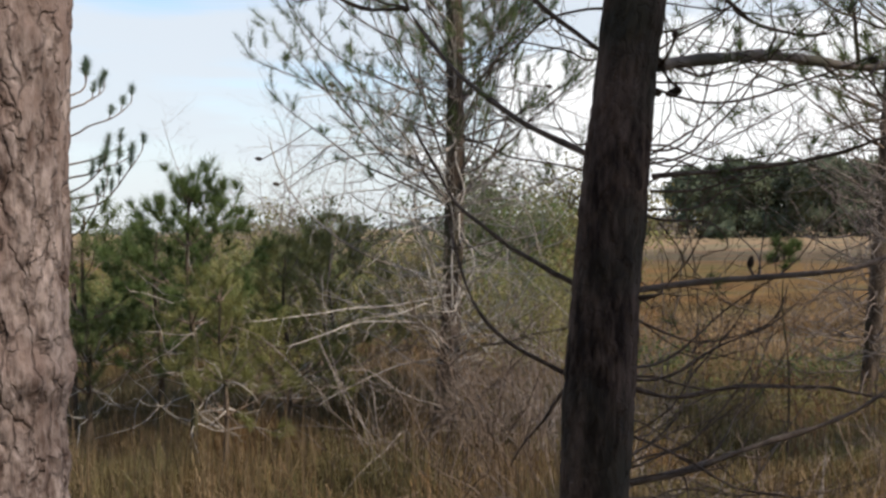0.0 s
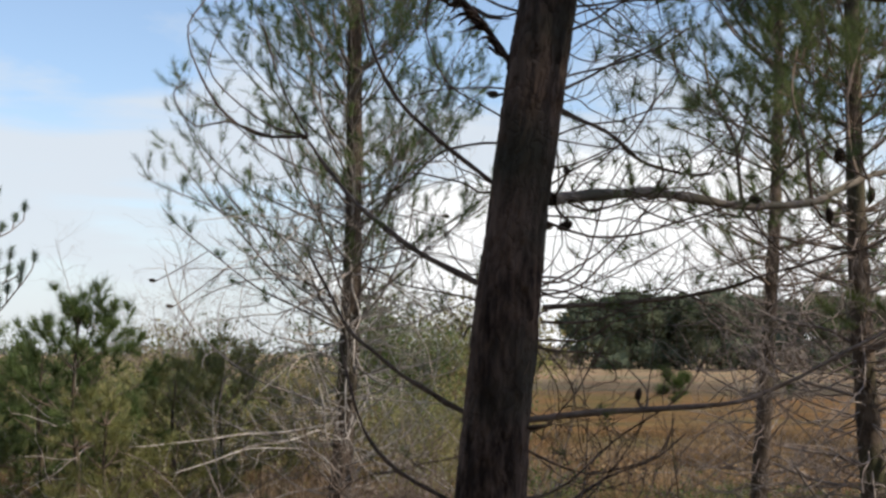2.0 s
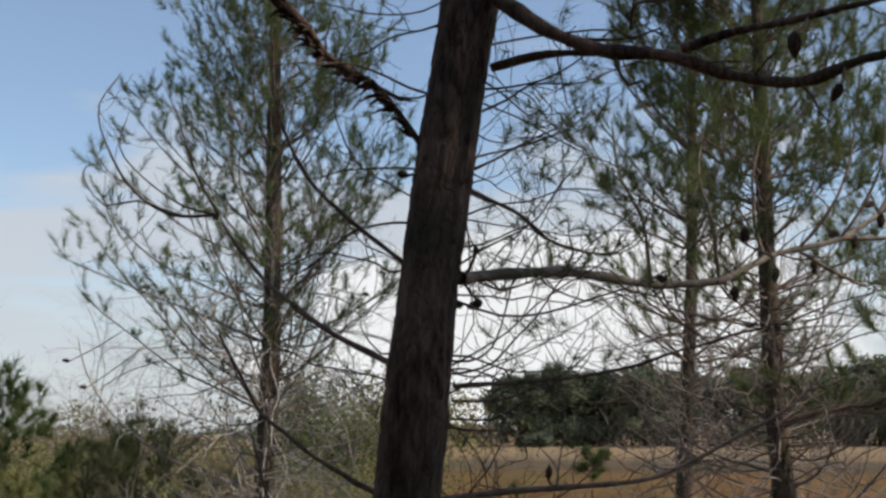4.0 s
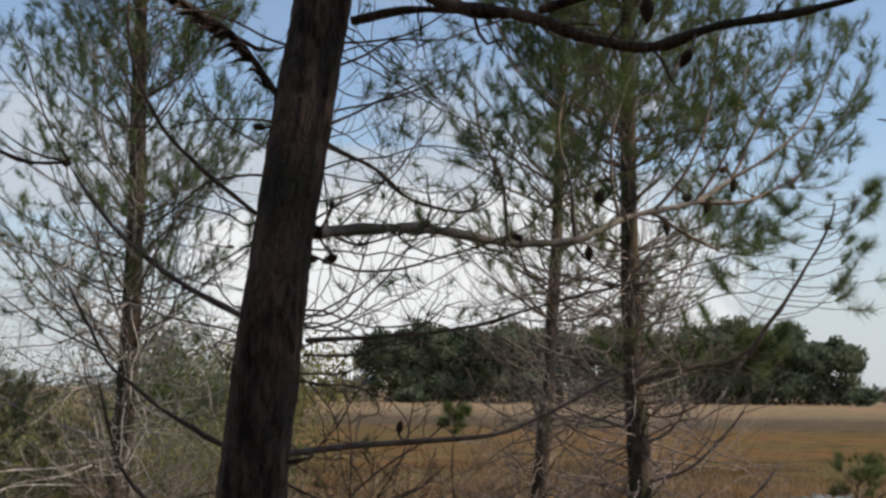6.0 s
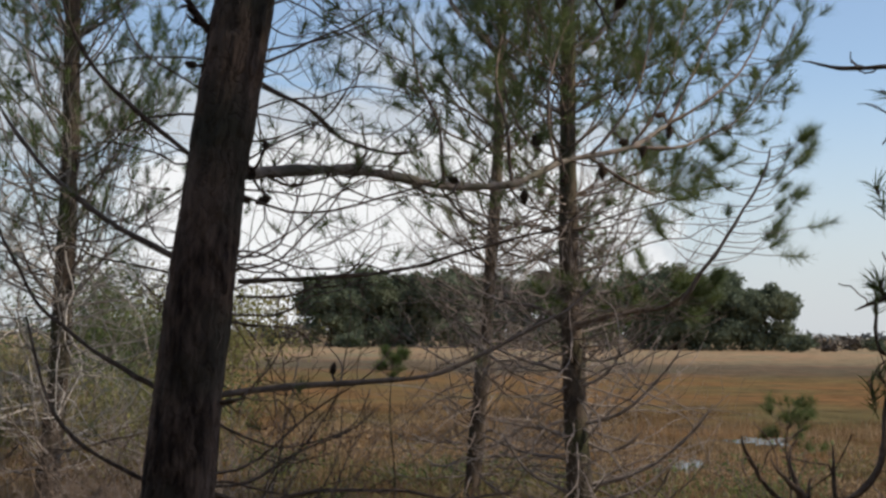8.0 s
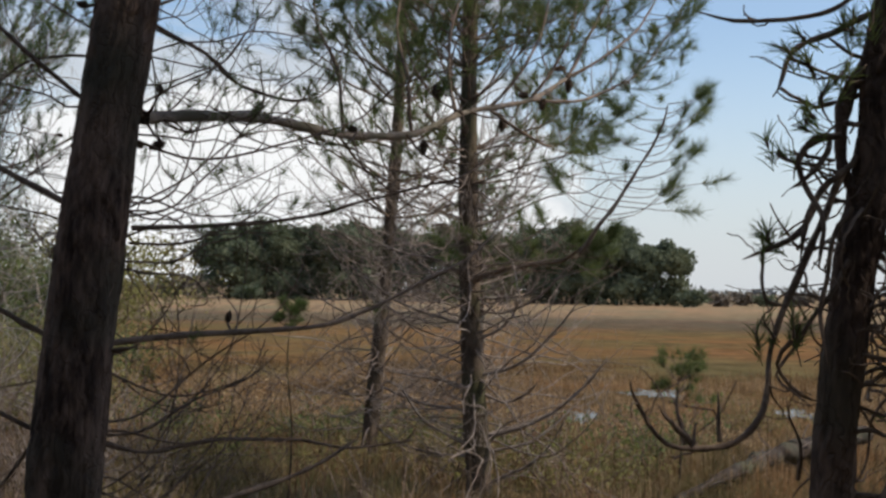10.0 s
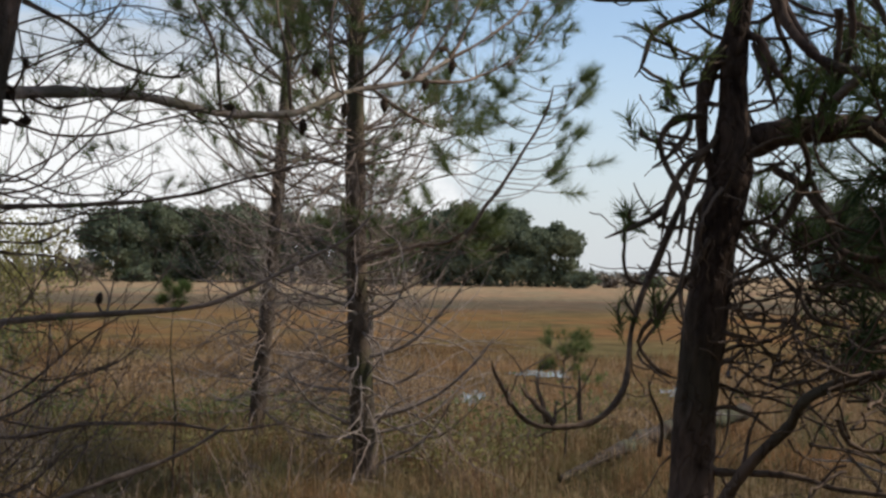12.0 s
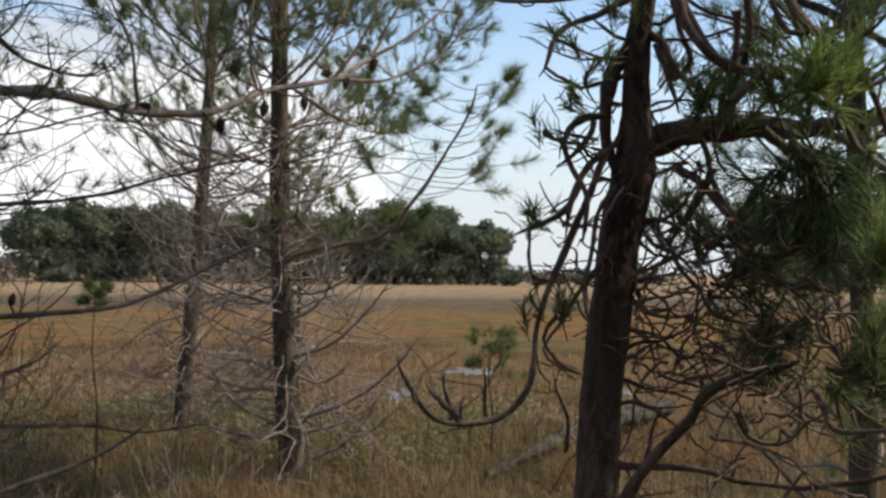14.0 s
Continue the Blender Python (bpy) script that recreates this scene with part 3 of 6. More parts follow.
def scrub(name, x, y, w, h, mat, seed, label, group, count=900, size=0.07, stems=7):
    """A bush: stems from the ground and a ragged crown of small sprays."""
    rng = np.random.default_rng(seed)
    bush = thing(name, (x, y, 0), label, "bush", group)
    g, tips = Geo(), []
    for k in range(stems):
        a = rng.uniform(0, 2 * np.pi)
        s = sweep((x + rng.normal() * 0.08, y + rng.normal() * 0.08, -0.05), (math.cos(a) * w * 0.5, math.sin(a) * w * 0.5, h * 0.8), h * rng.uniform(0.7, 1.05), 0.35, 0.12, rng, 8)
        g.tube(s, np.linspace(0.012, 0.004, 9) * max(1, h / 2), 4)
        for q in range(5):
            i = rng.integers(2, 8)
            tw = sweep(s[i], rng.normal(size=3) + [0, 0, 0.5], h * rng.uniform(0.18, 0.4), 0.3, 0.15, rng, 5)
            g.tube(tw, np.linspace(0.005, 0.002, 6) * max(1, h / 2), 3)
            tips += [tw[-1], tw[3], tw[4]]
        tips += [s[-1], s[-2], s[5], s[6]]
    part("stem", g, TWIG_BROWN, bush)
    tips = np.array(tips)
    p = tips[rng.integers(0, len(tips), count)] + rng.normal(size=(count, 3)) * [w * 0.09, w * 0.09, h * 0.07]
    p = p[p[:, 2] > 0.05]
    tall = p[:, 2] > h
    p[tall, 2] = h * rng.uniform(0.35, 1.0, tall.sum())
    c = Geo()
    leaf_cloud(c, p, size, rng)
    part("foliage", c, mat, bush, smooth=False)


# low scrub between the far wood and the open sky, and towards the left of the marsh
for k, (deg, dist, w, h) in enumerate([(10.2, 140, 5, 3.2), (9.0, 150, 5, 3.0), (7.6, 138, 6, 2.6), (6.0, 146, 6, 2.9), (32.6, 140, 4, 2.3), (33.8, 150, 4, 2.0), (34.8, 165, 5, 2.2), (36.0, 160, 5, 2.0), (37.4, 170, 6, 2.3), (39.0, 165, 6, 2.2), (12.5, 140, 4, 2.0), (24.2, 143, 5, 3.4), (20.2, 144, 4, 2.6)]):
    scrub("far_bush", *bearing(deg, dist), w, h, LEAF_FAR if k % 3 == 1 else LEAF_BROWN, 200 + k, "low dark bush at the far edge of the marsh", "far bushes", 700, 0.35, 5)
for k in range(22):
    deg, dist = -24 + k * 1.42 + 0.4 * math.sin(k * 5.1), 13.5 + 9 * ((k * 7) % 10) / 10
    scrub("scrub_bush", *bearing(deg, dist), 2.4, 1.3 + 0.4 * ((k * 3) % 7) / 7, LEAF_SCRUB if k % 3 else NEEDLE_OLIVE, 230 + k, "olive-green scrub bush on the marsh edge", "scrub bushes", 5200, 0.034, 7)
for k, (deg, dist, w, h) in enumerate([(2.6, 24, 2.6, 3.0), (4.4, 26, 3.0, 3.3), (0.6, 28, 3, 2.6), (6.0, 32, 3, 3.1), (-5.5, 34, 4, 2.7), (-9, 38, 4, 2.6), (-13, 36, 4, 2.4)]):
    scrub("broad_bush", *bearing(deg, dist), w, h, LEAF_SCRUB if k % 2 else NEEDLE_OLIVE, 260 + k, "taller olive-brown bush beyond the pines", "taller bushes", 4200, 0.07, 9)


for k in range(16):
    deg, dist = 8 + k * 1.9 + 0.7 * math.sin(k * 3.7), 9.5 + 5.5 * ((k * 7) % 11) / 11
    scrub("low_bush", *bearing(deg, dist), 1.5, 0.5 + 0.35 * ((k * 3) % 5) / 5, (GRASS_DRY, NEEDLE_OLIVE, LEAF_SCRUB)[k % 3], 700 + k, "thin low bush of dry and olive leaves in the sedge", "low bushes", 1100, 0.028, 9)


def wood_edge():
    """The line of woods on the horizon all round, its haze put into the colour."""
    rng = np.random.default_rng(5)
    g = Geo()
    n = 9000
    a = rng.uniform(0, 2 * np.pi, n)
    r = rng.uniform(520, 560, n)
    top = 5.5 + 2.5 * np.sin(a * 23) * np.sin(a * 7) + 1.5 * np.sin(a * 61)
    p = np.stack([r * np.sin(a), r * np.cos(a), rng.random(n) * np.maximum(top, 2)], 1)
    leaf_cloud(g, p, 2.2, rng)
    tagged(part("backdrop", g, LEAF_HAZE, smooth=False), "line of distant woods on the horizon, haze painted as pale grey", "woods", kind="structure")


wood_edge()


# ---- pines ----
def limb(tree, ctrl, r0, r1, mat, rng, name="branch", crook=0.006, step=0.035, sides=8, label="", power=1.0):
    """A branch through its bends, with knots; returns its path."""
    path = knobbly(smooth_path(ctrl, step), crook, rng)
    s, total = along(path)
    rad = r0 + (r1 - r0) * s**power
    rad = rad * (1 + 0.10 * np.sin(s * total * 23 + rng.uniform(0, 6)) + 0.09 * rng.normal(size=len(s)))
    rad = rad * np.clip((1 - s) * total / 0.05 + 0.3, 0.3, 1)
    g = Geo()
    g.tube(path, rad, sides)
    return g, path, rad


def side_twigs(g, path, rad, every, length, rng, rise=0.4, wander=0.16, first=0.2, thick=0.45, level=1, steps=6):
    """Thin shoots along a branch; returns the ends and directions of all shoots."""
    s, total = along(path)
    tips, ways = [], []
    n = max(1, int(total / every))
    for k in range(n):
        q = first + (1 - first) * (k + rng.random()) / n
        i = min(len(path) - 2, int(q * (len(path) - 1)))
        d = unit(path[i + 1] - path[i])
        side = unit(np.cross(d, rng.normal(size=3)))
        w = unit(d * rng.uniform(0.3, 0.9) + side)
        ln = length * rng.uniform(0.5, 1.2) * (1.1 - 0.5 * q)
        t = sweep(path[i], w, ln, rise, wander, rng, steps)
        r = min(rad[i] * thick, 0.006)
        g.tube(t, np.linspace(r, max(r * 0.4, 0.0011), steps + 1), 4 if r > 0.003 else 3)
        tips.append(t[-1])
        ways.append(t[-1] - t[-2])
        if level > 1:
            a, b = side_twigs(g, t, np.linspace(r, r * 0.4, steps + 1), every * 0.7, length * 0.5, rng, rise, wander, 0.25, 0.6, level - 1, 4)
            tips += a
            ways += b
    return tips, ways


def cone_mesh():
    g = Geo()
    n, m = 16, 12
    v = []
    for i in range(m + 1):
        u = i / m
        r = 0.5 * math.sin(math.pi * min(1, u * 0.93 + 0.07)) ** 0.75 * (1.05 - 0.35 * u)
        for j in range(n):
            a = 2 * math.pi * (j + 0.5 * (i % 2)) / n
            q = r * (1.12 if (i + j) % 2 else 0.86)
            v.append((q * math.cos(a), q * math.sin(a), -u * 1.9))
    f = [(i * n + j, i * n + (j + 1) % n, (i + 1) * n + (j + 1) % n, (i + 1) * n + j) for i in range(m) for j in range(n)]
    g.add(v, f)
    g.f.append(list(range(n)))
    return g.mesh("cone", CONE, smooth=False)


CONE_MESH = cone_mesh()


WOOD = {}


def add_cone(tree, place, size, rx, ry, rz):
    """A cone on a short stalk from the nearest wood of its tree."""
    place = np.array(place, float)
    wood = WOOD[tree.name]
    near = wood[int(np.argmin(np.linalg.norm(wood - place, axis=1)))]
    ob = new("cone", CONE_MESH)
    ob.parent = tree
    ob.matrix_basis = Matrix.Translation(Vector(place) - tree.location) @ pose(0, 0, 0, rx, ry, rz) @ Matrix.Scale(size, 4)
    tagged(ob, "closed dark brown pine cone")
    if np.linalg.norm(near - place) > size * 0.4:
        g = Geo()
        mid = (near + place) / 2 + [0, 0, -0.01]
        g.tube(smooth_path([near, mid, place], 0.02), 0.004, 5)
        part("cone_stalk", g, TWIG_DARK, tree)


def note_wood(tree, path):
    WOOD[tree.name] = np.concatenate([WOOD[tree.name], path]) if tree.name in WOOD else np.array(path)


def brushes(geo, shoots, count, length, width, rng, leafy=0.5, spread=0.95):
    """Needles standing forward round the outer part of each shoot, like a bottle brush."""
    if not len(shoots):
        return
    p = np.asarray(shoots, float)
    m, k = p.shape[:2]
    own = np.repeat(rng.uniform(0.6, 1.2, m), count)
    row = np.repeat(np.arange(m), count)
    u = (1 - np.clip(leafy * own, 0, 0.95) * rng.random(m * count) ** 0.85) * (k - 1)
    i = np.minimum(u.astype(int), k - 2)
    f = (u - i)[:, None]
    a, b = p[row, i], p[row, i + 1]
    base, way = a + (b - a) * f, unit(b - a)
    n = len(base)
    side = unit(np.cross(way, rng.normal(size=(n, 3))))
    ang = (rng.uniform(0.3, spread, n) * (1 - 0.35 * (u / (k - 1) > 0.93)))[:, None]
    dirs = unit(way * np.cos(ang) + side * np.sin(ang) + UP * 0.10)
    ln = (length * np.repeat(rng.uniform(0.8, 1.15, m), count) * rng.uniform(0.75, 1.1, n))[:, None]
    wv = unit(np.cross(dirs, rng.normal(size=(n, 3)))) * width / 2
    geo.add(np.stack([base - wv, base + wv, base + dirs * ln], 1), np.arange(n)[:, None] * 3 + np.array([[0, 1, 2]]))


def up_shoots(g, path, r, every, length, rng, rise, first, level, steps=7):
    """Shoots along a branch that leave it sideways and turn up; returns the shoots."""
    total = along(path)[1]
    n, out = max(1, int(total * (1 - first) / every)), []
    for k in range(n):
        q = first + (1 - first) * (k + rng.random()) / n
        i = min(len(path) - 2, int(q * (len(path) - 1)))
        d = unit(path[i + 1] - path[i])
        side = unit(np.cross(d, UP + rng.normal(size=3) * 0.35)) * (1 if (k + level) % 2 else -1)
        t = sweep(path[i], d * rng.uniform(0.35, 0.9) + side * rng.uniform(0.4, 1.0) - UP * rng.uniform(-0.1, 0.35), length * rng.uniform(0.55, 1.2) * (1.15 - 0.45 * q), rise * rng.uniform(0.5, 1.3), 0.11, rng, steps)
        w = min(float(np.interp(q, np.linspace(0, 1, len(r)), r)) * 0.55, 0.0042)
        w = np.linspace(w, max(w * 0.5, 0.0013), steps + 1)
        g.tube(t, w, 3)
        out.append(t)
        if level > 1:
            out += up_shoots(g, t, w, every * 1.15, length * 0.55, rng, rise, 0.3, level - 1, steps)
    return out


def pine_crown(tree, path, rad, low, high, reach, spacing, per, rng, need, count, length, width, twig=TWIG_BROWN, e0=0.15, climb=0.5, rise=1.3, twig_len=0.4, every=0.14, level=2, bare=0.25, tip_keep=1.0, leafy=(0.5, 0.9), brush=0.5, spread=0.95, slim=1.0):
    """Live whorls of up-curving branches whose upturned shoots carry brushes of needles. reach: branch length at low, middle and top of the crown."""
    crown, z = Geo(), low
    while z < high:
        u = (z - low) / (high - low)
        k = int(np.argmin(abs(path[:, 2] - z)))
        ln0 = np.interp(u, [0, 0.5, 1], reach)
        turn = rng.uniform(0, 6.28)
        for q in range(per):
            a = turn + 2 * np.pi * q / per + rng.normal() * 0.3
            ln = ln0 * rng.uniform(0.7, 1.15)
            w = np.array([math.cos(a), math.sin(a), e0 + climb * u + rng.normal() * 0.25])
            b = smooth_path(sweep(path[k], w, ln, rise * rng.uniform(0.2, 1.0), 0.10, rng, 9), 0.09)
            s, t = along(b)
            r = max(0.005, min(rad[k] * 0.4, 0.008 * ln0 + 0.003)) * slim * (1 - 0.7 * s)
            g = Geo()
            g.tube(b, r, 5)
            shoots = up_shoots(g, b, r, every, twig_len, rng, rise, bare, level)
            part("branch", g, twig, tree)
            note_wood(tree, b)
            ends = [b[np.linspace(max(0, len(b) - 6), len(b) - 1, 8).round().astype(int)] + np.linspace(0, 0.002, 8)[:, None]]
            shoots = [x for x in shoots if rng.random() < tip_keep * (leafy[0] + leafy[1] * u)] + ends
            brushes(crown, shoots, count, length, width, rng, brush, spread)
        z += spacing * rng.uniform(0.8, 1.2)
    part("crown", crown, need, tree, smooth=False, kind="stuff")


def dead_whorls(tree, path, rad, low, high, spacing, per, reach, rng, mat=TWIG_GREY, droop=-0.12, rise=0.55, twig_len=0.35, every=0.16, level=2, aim=None, thick=0.0115):
    """Bare grey lower branches in whorls."""
    z = low
    while z < high:
        k = int(np.argmin(abs(path[:, 2] - z)))
        turn = rng.uniform(0, 6.28)
        for q in range(per):
            a = turn + 2 * np.pi * q / per + rng.normal() * 0.35
            if aim is not None and rng.random() < 0.6:
                a = rng.uniform(*aim)
            ln = reach * rng.uniform(0.5, 1.15)
            b = sweep(path[k], (math.cos(a), math.sin(a), droop + rng.normal() * 0.35), ln, rise * rng.uniform(-0.6, 1.5), 0.2, rng, 9)
            b = smooth_path(b, 0.1)
            s, t = along(b)
            r = thick * (1 - 0.72 * s)
            g = Geo()
            g.tube(b, r, 5)
            side_twigs(g, b, r, every * 1.4, twig_len, rng, rise * 1.2, 0.2, 0.2, 0.5, level)
            part("branch", g, mat, tree, "bare grey dead branch")
        z += spacing * rng.uniform(0.7, 1.3)


def thinned(path, low, high, every=7):
    """Keeps every ring of the trunk between two heights, and fewer of the rest."""
    keep = [i for i, p in enumerate(path) if low < p[2] < high or i % every == 0 or i == len(path) - 1]
    return path[keep]


def pine_trunk(tree, ctrl, r0, r1, mat, rng, sides=20, amp=0.005, cell=0.05, step=0.05, fine=(0.0, 3.2)):
    path = thinned(smooth_path(ctrl, step), *fine)
    s, total = along(path)
    rad = r0 + (r1 - r0) * s
    rad = rad * (1 + 0.03 * np.sin(s * total * 4 + rng.uniform(0, 6)) + 0.02 * np.sin(s * total * 11))
    rad[path[:, 2] < 0.25] *= 1 + 0.8 * np.clip(0.25 - path[path[:, 2] < 0.25][:, 2], 0, 0.3)
    part("trunk", bark_trunk(path, rad, sides, amp, cell, rng), mat, tree)
    note_wood(tree, path)
    return path, rad


def trunk_line(x, lean, curve, y, lean_y, top):
    """Bends of a standing trunk: its place at eye height, how it leans and curves."""
    out = []
    for z in (-0.12, 0.3, 0.8, 1.3, 1.8, 2.3, 2.8, 3.4, 4.2, top):
        u = min(z, 3.0) - 1.6
        slope = lean + 2 * curve * 1.4
        out.append((x + lean * u + curve * u * u + max(0, z - 3.0) * slope * 0.6, y + lean_y * (z - 1.6), z))
    return out


# ---- the pale trunk close by ----
def pale_pine():
    rng = np.random.default_rng(21)
    tree = thing("pale_pine", (-0.80, 1.97, 0), "pine trunk with pale pinkish-grey flaking bark and a swollen knot", "tree")
    ctrl = [(-0.755, 1.97, -0.15), (-0.765, 1.97, 0.6), (-0.737, 1.97, 1.15), (-0.730, 1.97, 1.45), (-0.718, 1.97, 2.0), (-0.69, 1.97, 3.2), (-0.66, 2.0, 5.2)]
    path = thinned(smooth_path(ctrl, 0.0075), 1.1, 2.15, 9)
    s, total = along(path)
    rad = 0.138 - 0.025 * s
    z = path[:, 2]
    rad = rad + 0.015 * np.exp(-(((z - 1.385) / 0.035) ** 2)) - 0.006 * np.exp(-(((z - 1.31) / 0.04) ** 2)) + 0.006 * np.exp(-(((z - 1.9) / 0.12) ** 2))
    part("trunk", bark_trunk(path, rad, 180, 0.0085, 0.034, rng, 0.26, 1.0, 0.8), BARK_PALE, tree)
    for z0, a, r in ((1.78, -1.35, 0.010), (1.99, -0.66, 0.008)):
        k = int(np.argmin(abs(path[:, 2] - z0)))
        d = np.array([math.cos(a), math.sin(a), 0.1])
        g = Geo()
        g.tube(np.array([path[k] + d * 0.10, path[k] + d * 0.138, path[k] + d * 0.152]), [r * 1.4, r * 1.0, r * 0.5], 9)
        part("branch_stub", g, BARK_DARK, tree, "dark knot of a broken branch")
    crown_above(tree, path, 31, 3.4)


def crown_above(tree, path, seed, low):
    """An unseen crown added overhead, which shades the trunk and the ground under the trees."""
    rng = np.random.default_rng(seed)
    c, top = Geo(), path[-1]
    for k in range(14):
        i = int(np.argmin(abs(path[:, 2] - (low + (top[2] - low) * k / 14))))
        a = k * 2.4
        b = sweep(path[i], (math.cos(a), math.sin(a), 0.35), 1.7, 0.5, 0.08, rng, 8)
        g = Geo()
        g.tube(b, np.linspace(0.02, 0.006, 9), 6)
        tips, ways = side_twigs(g, b, np.linspace(0.02, 0.006, 9), 0.11, 0.5, rng, 0.6, 0.12, 0.3, 0.5, 1)
        part("branch", g, TWIG_DARK, tree)
        needles(c, tips, ways, 60, 0.11, 1.1, 0.0035, rng)
    part("crown", c, NEEDLE, tree, smooth=False, kind="stuff")


pale_pine()

# ---- the dark pine in the middle ----
pine_a = thing("dark_pine", (0.37, 3.39, 0), "leaning dark-barked pine with long bare branches and cones", "tree")
rng_a = np.random.default_rng(22)


def a_limb(ctrl, r0, r1, bark=None, twigs=0.2):
    big = r0 > 0.009 or r1 > 0.009
    g, path, rad = limb(pine_a, ctrl, r0, r1, None, rng_a, crook=0.0022 if big else 0.005, sides=12 if big else 6)
    side_twigs(g, path, rad, 0.17 if big else 0.14, 0.26, rng_a, 0.25, 0.2, twigs, 0.35, 1)
    part("branch", g, bark or (TWIG_BROWN if big else TWIG_DARK), pine_a)
    note_wood(pine_a, path)
    return path



def shag(path):
    """Loose curling bark flakes along a dead limb."""
    rng = np.random.default_rng(23)
    g = Geo()
    for k in range(110):
        i = rng.integers(2, len(path) - 2)
        w = unit(rng.normal(size=3) * [0.5, 0.5, 0.3] + [0, 0, -0.6])
        t = sweep(path[i] + w * 0.010, w + (path[i + 1] - path[i]) * 60, rng.uniform(0.02, 0.07), -0.5, 0.25, rng, 4)
        g.tube(t, np.array([0.006, 0.007, 0.005, 0.003, 0.0015]), 4)
    part("loose_bark", g, BARK_DARK, pine_a, "curling loose bark flakes", kind="stuff")


path_a, rad_a = pine_trunk(pine_a, trunk_line(0.444, 0.10, 0.03, 3.294, 0.02, 6.0), 0.099, 0.053, BARK_DARK, rng_a, 110, 0.0062, 0.030, 0.010, (0.8, 3.05))
a_limb([(0.59, 3.38, 2.03), (0.81, 3.61, 2.08), (1.04, 3.83, 2.11), (1.34, 4.02, 2.10), (1.65, 4.20, 2.14), (1.88, 4.34, 2.24), (2.05, 4.43, 2.29), (2.27, 4.52, 2.35), (2.51, 4.66, 2.48)], 0.0179, 0.0095, BARK_SMOOTH)
a_limb([(0.56, 3.33, 1.73), (0.81, 3.41, 1.75), (1.03, 3.48, 1.78), (1.29, 3.53, 1.85), (1.55, 3.56, 1.92), (1.70, 3.63, 1.99)], 0.0077, 0.0036)
a_limb([(0.55, 3.31, 1.69), (0.67, 3.34, 1.69), (0.77, 3.36, 1.72), (0.90, 3.38, 1.78), (0.97, 3.41, 1.84), (1.05, 3.44, 1.86)], 0.0046, 0.0016)
a_limb([(0.51, 3.29, 1.43), (0.74, 3.34, 1.45), (1.06, 3.36, 1.47), (1.24, 3.40, 1.52), (1.43, 3.43, 1.61), (1.58, 3.47, 1.68), (1.68, 3.50, 1.76)], 0.0098, 0.0036, TWIG_BROWN)
a_limb([(0.47, 3.29, 1.41), (0.52, 3.26, 1.41), (0.56, 3.23, 1.42)], 0.0076, 0.0045)
a_limb([(0.48, 3.32, 1.17), (0.63, 3.36, 1.14), (0.82, 3.39, 1.16), (1.02, 3.41, 1.15), (1.21, 3.42, 1.12), (1.41, 3.42, 1.14)], 0.0076, 0.0033)
a_limb([(0.47, 3.32, 0.91), (0.66, 3.32, 0.95), (0.83, 3.32, 1.01), (1.04, 3.30, 1.08), (1.18, 3.29, 1.16)], 0.0113, 0.0040)
a_limb([(0.49, 3.31, 1.19), (0.60, 3.36, 1.19), (0.74, 3.39, 1.27), (0.89, 3.42, 1.32), (0.99, 3.46, 1.40)], 0.0053, 0.0024)
a_limb([(0.40, 3.38, 1.79), (0.26, 3.48, 1.87), (0.13, 3.57, 1.97), (0.02, 3.66, 2.08), (-0.09, 3.75, 2.25)], 0.0092, 0.0051)
a_limb([(-0.09, 3.70, 2.25), (-0.23, 3.71, 2.25), (-0.36, 3.70, 2.34), (-0.43, 3.70, 2.46), (-0.45, 3.71, 2.58), (-0.39, 3.73, 2.68)], 0.0051, 0.0021)
a_limb([(-0.09, 3.70, 2.25), (-0.20, 3.71, 2.25), (-0.33, 3.70, 2.29), (-0.42, 3.70, 2.27), (-0.48, 3.70, 2.34), (-0.48, 3.71, 2.39), (-0.43, 3.72, 2.41)], 0.0042, 0.0017)
a_limb([(-0.09, 3.70, 2.25), (-0.20, 3.71, 2.28), (-0.32, 3.71, 2.36), (-0.39, 3.72, 2.46), (-0.36, 3.73, 2.57)], 0.0034, 0.0017)
a_limb([(-0.09, 3.70, 2.25), (-0.14, 3.69, 2.33), (-0.18, 3.67, 2.43), (-0.22, 3.66, 2.54), (-0.26, 3.64, 2.62)], 0.0034, 0.0017)
a_limb([(0.42, 3.34, 2.07), (0.28, 3.39, 2.19), (0.17, 3.44, 2.31), (0.10, 3.48, 2.46), (0.07, 3.52, 2.60), (0.06, 3.56, 2.77)], 0.0069, 0.0033)
a_limb([(0.36, 3.38, 1.44), (0.18, 3.47, 1.55), (0.06, 3.55, 1.65), (-0.03, 3.62, 1.79), (-0.09, 3.70, 1.91)], 0.0084, 0.0033)
a_limb([(0.33, 3.38, 1.20), (0.21, 3.43, 1.26), (0.12, 3.48, 1.34), (0.06, 3.52, 1.45), (0.03, 3.56, 1.57), (0.01, 3.60, 1.64)], 0.0077, 0.0033)
a_limb([(0.32, 3.36, 1.16), (0.26, 3.38, 1.07), (0.20, 3.39, 1.00), (0.17, 3.40, 0.94)], 0.0053, 0.0023)
a_limb([(0.63, 3.26, 2.83), (0.70, 3.20, 2.76), (0.80, 3.13, 2.67), (0.92, 3.05, 2.60), (1.06, 2.95, 2.56), (1.20, 2.85, 2.48), (1.32, 2.74, 2.44), (1.43, 2.64, 2.47), (1.59, 2.49, 2.48), (1.68, 2.38, 2.49)], 0.0227, 0.0085, BARK_DARK)
a_limb([(1.08, 2.89, 2.56), (1.18, 2.80, 2.58), (1.29, 2.70, 2.58), (1.41, 2.59, 2.59), (1.52, 2.47, 2.59)], 0.0126, 0.0059, BARK_DARK)
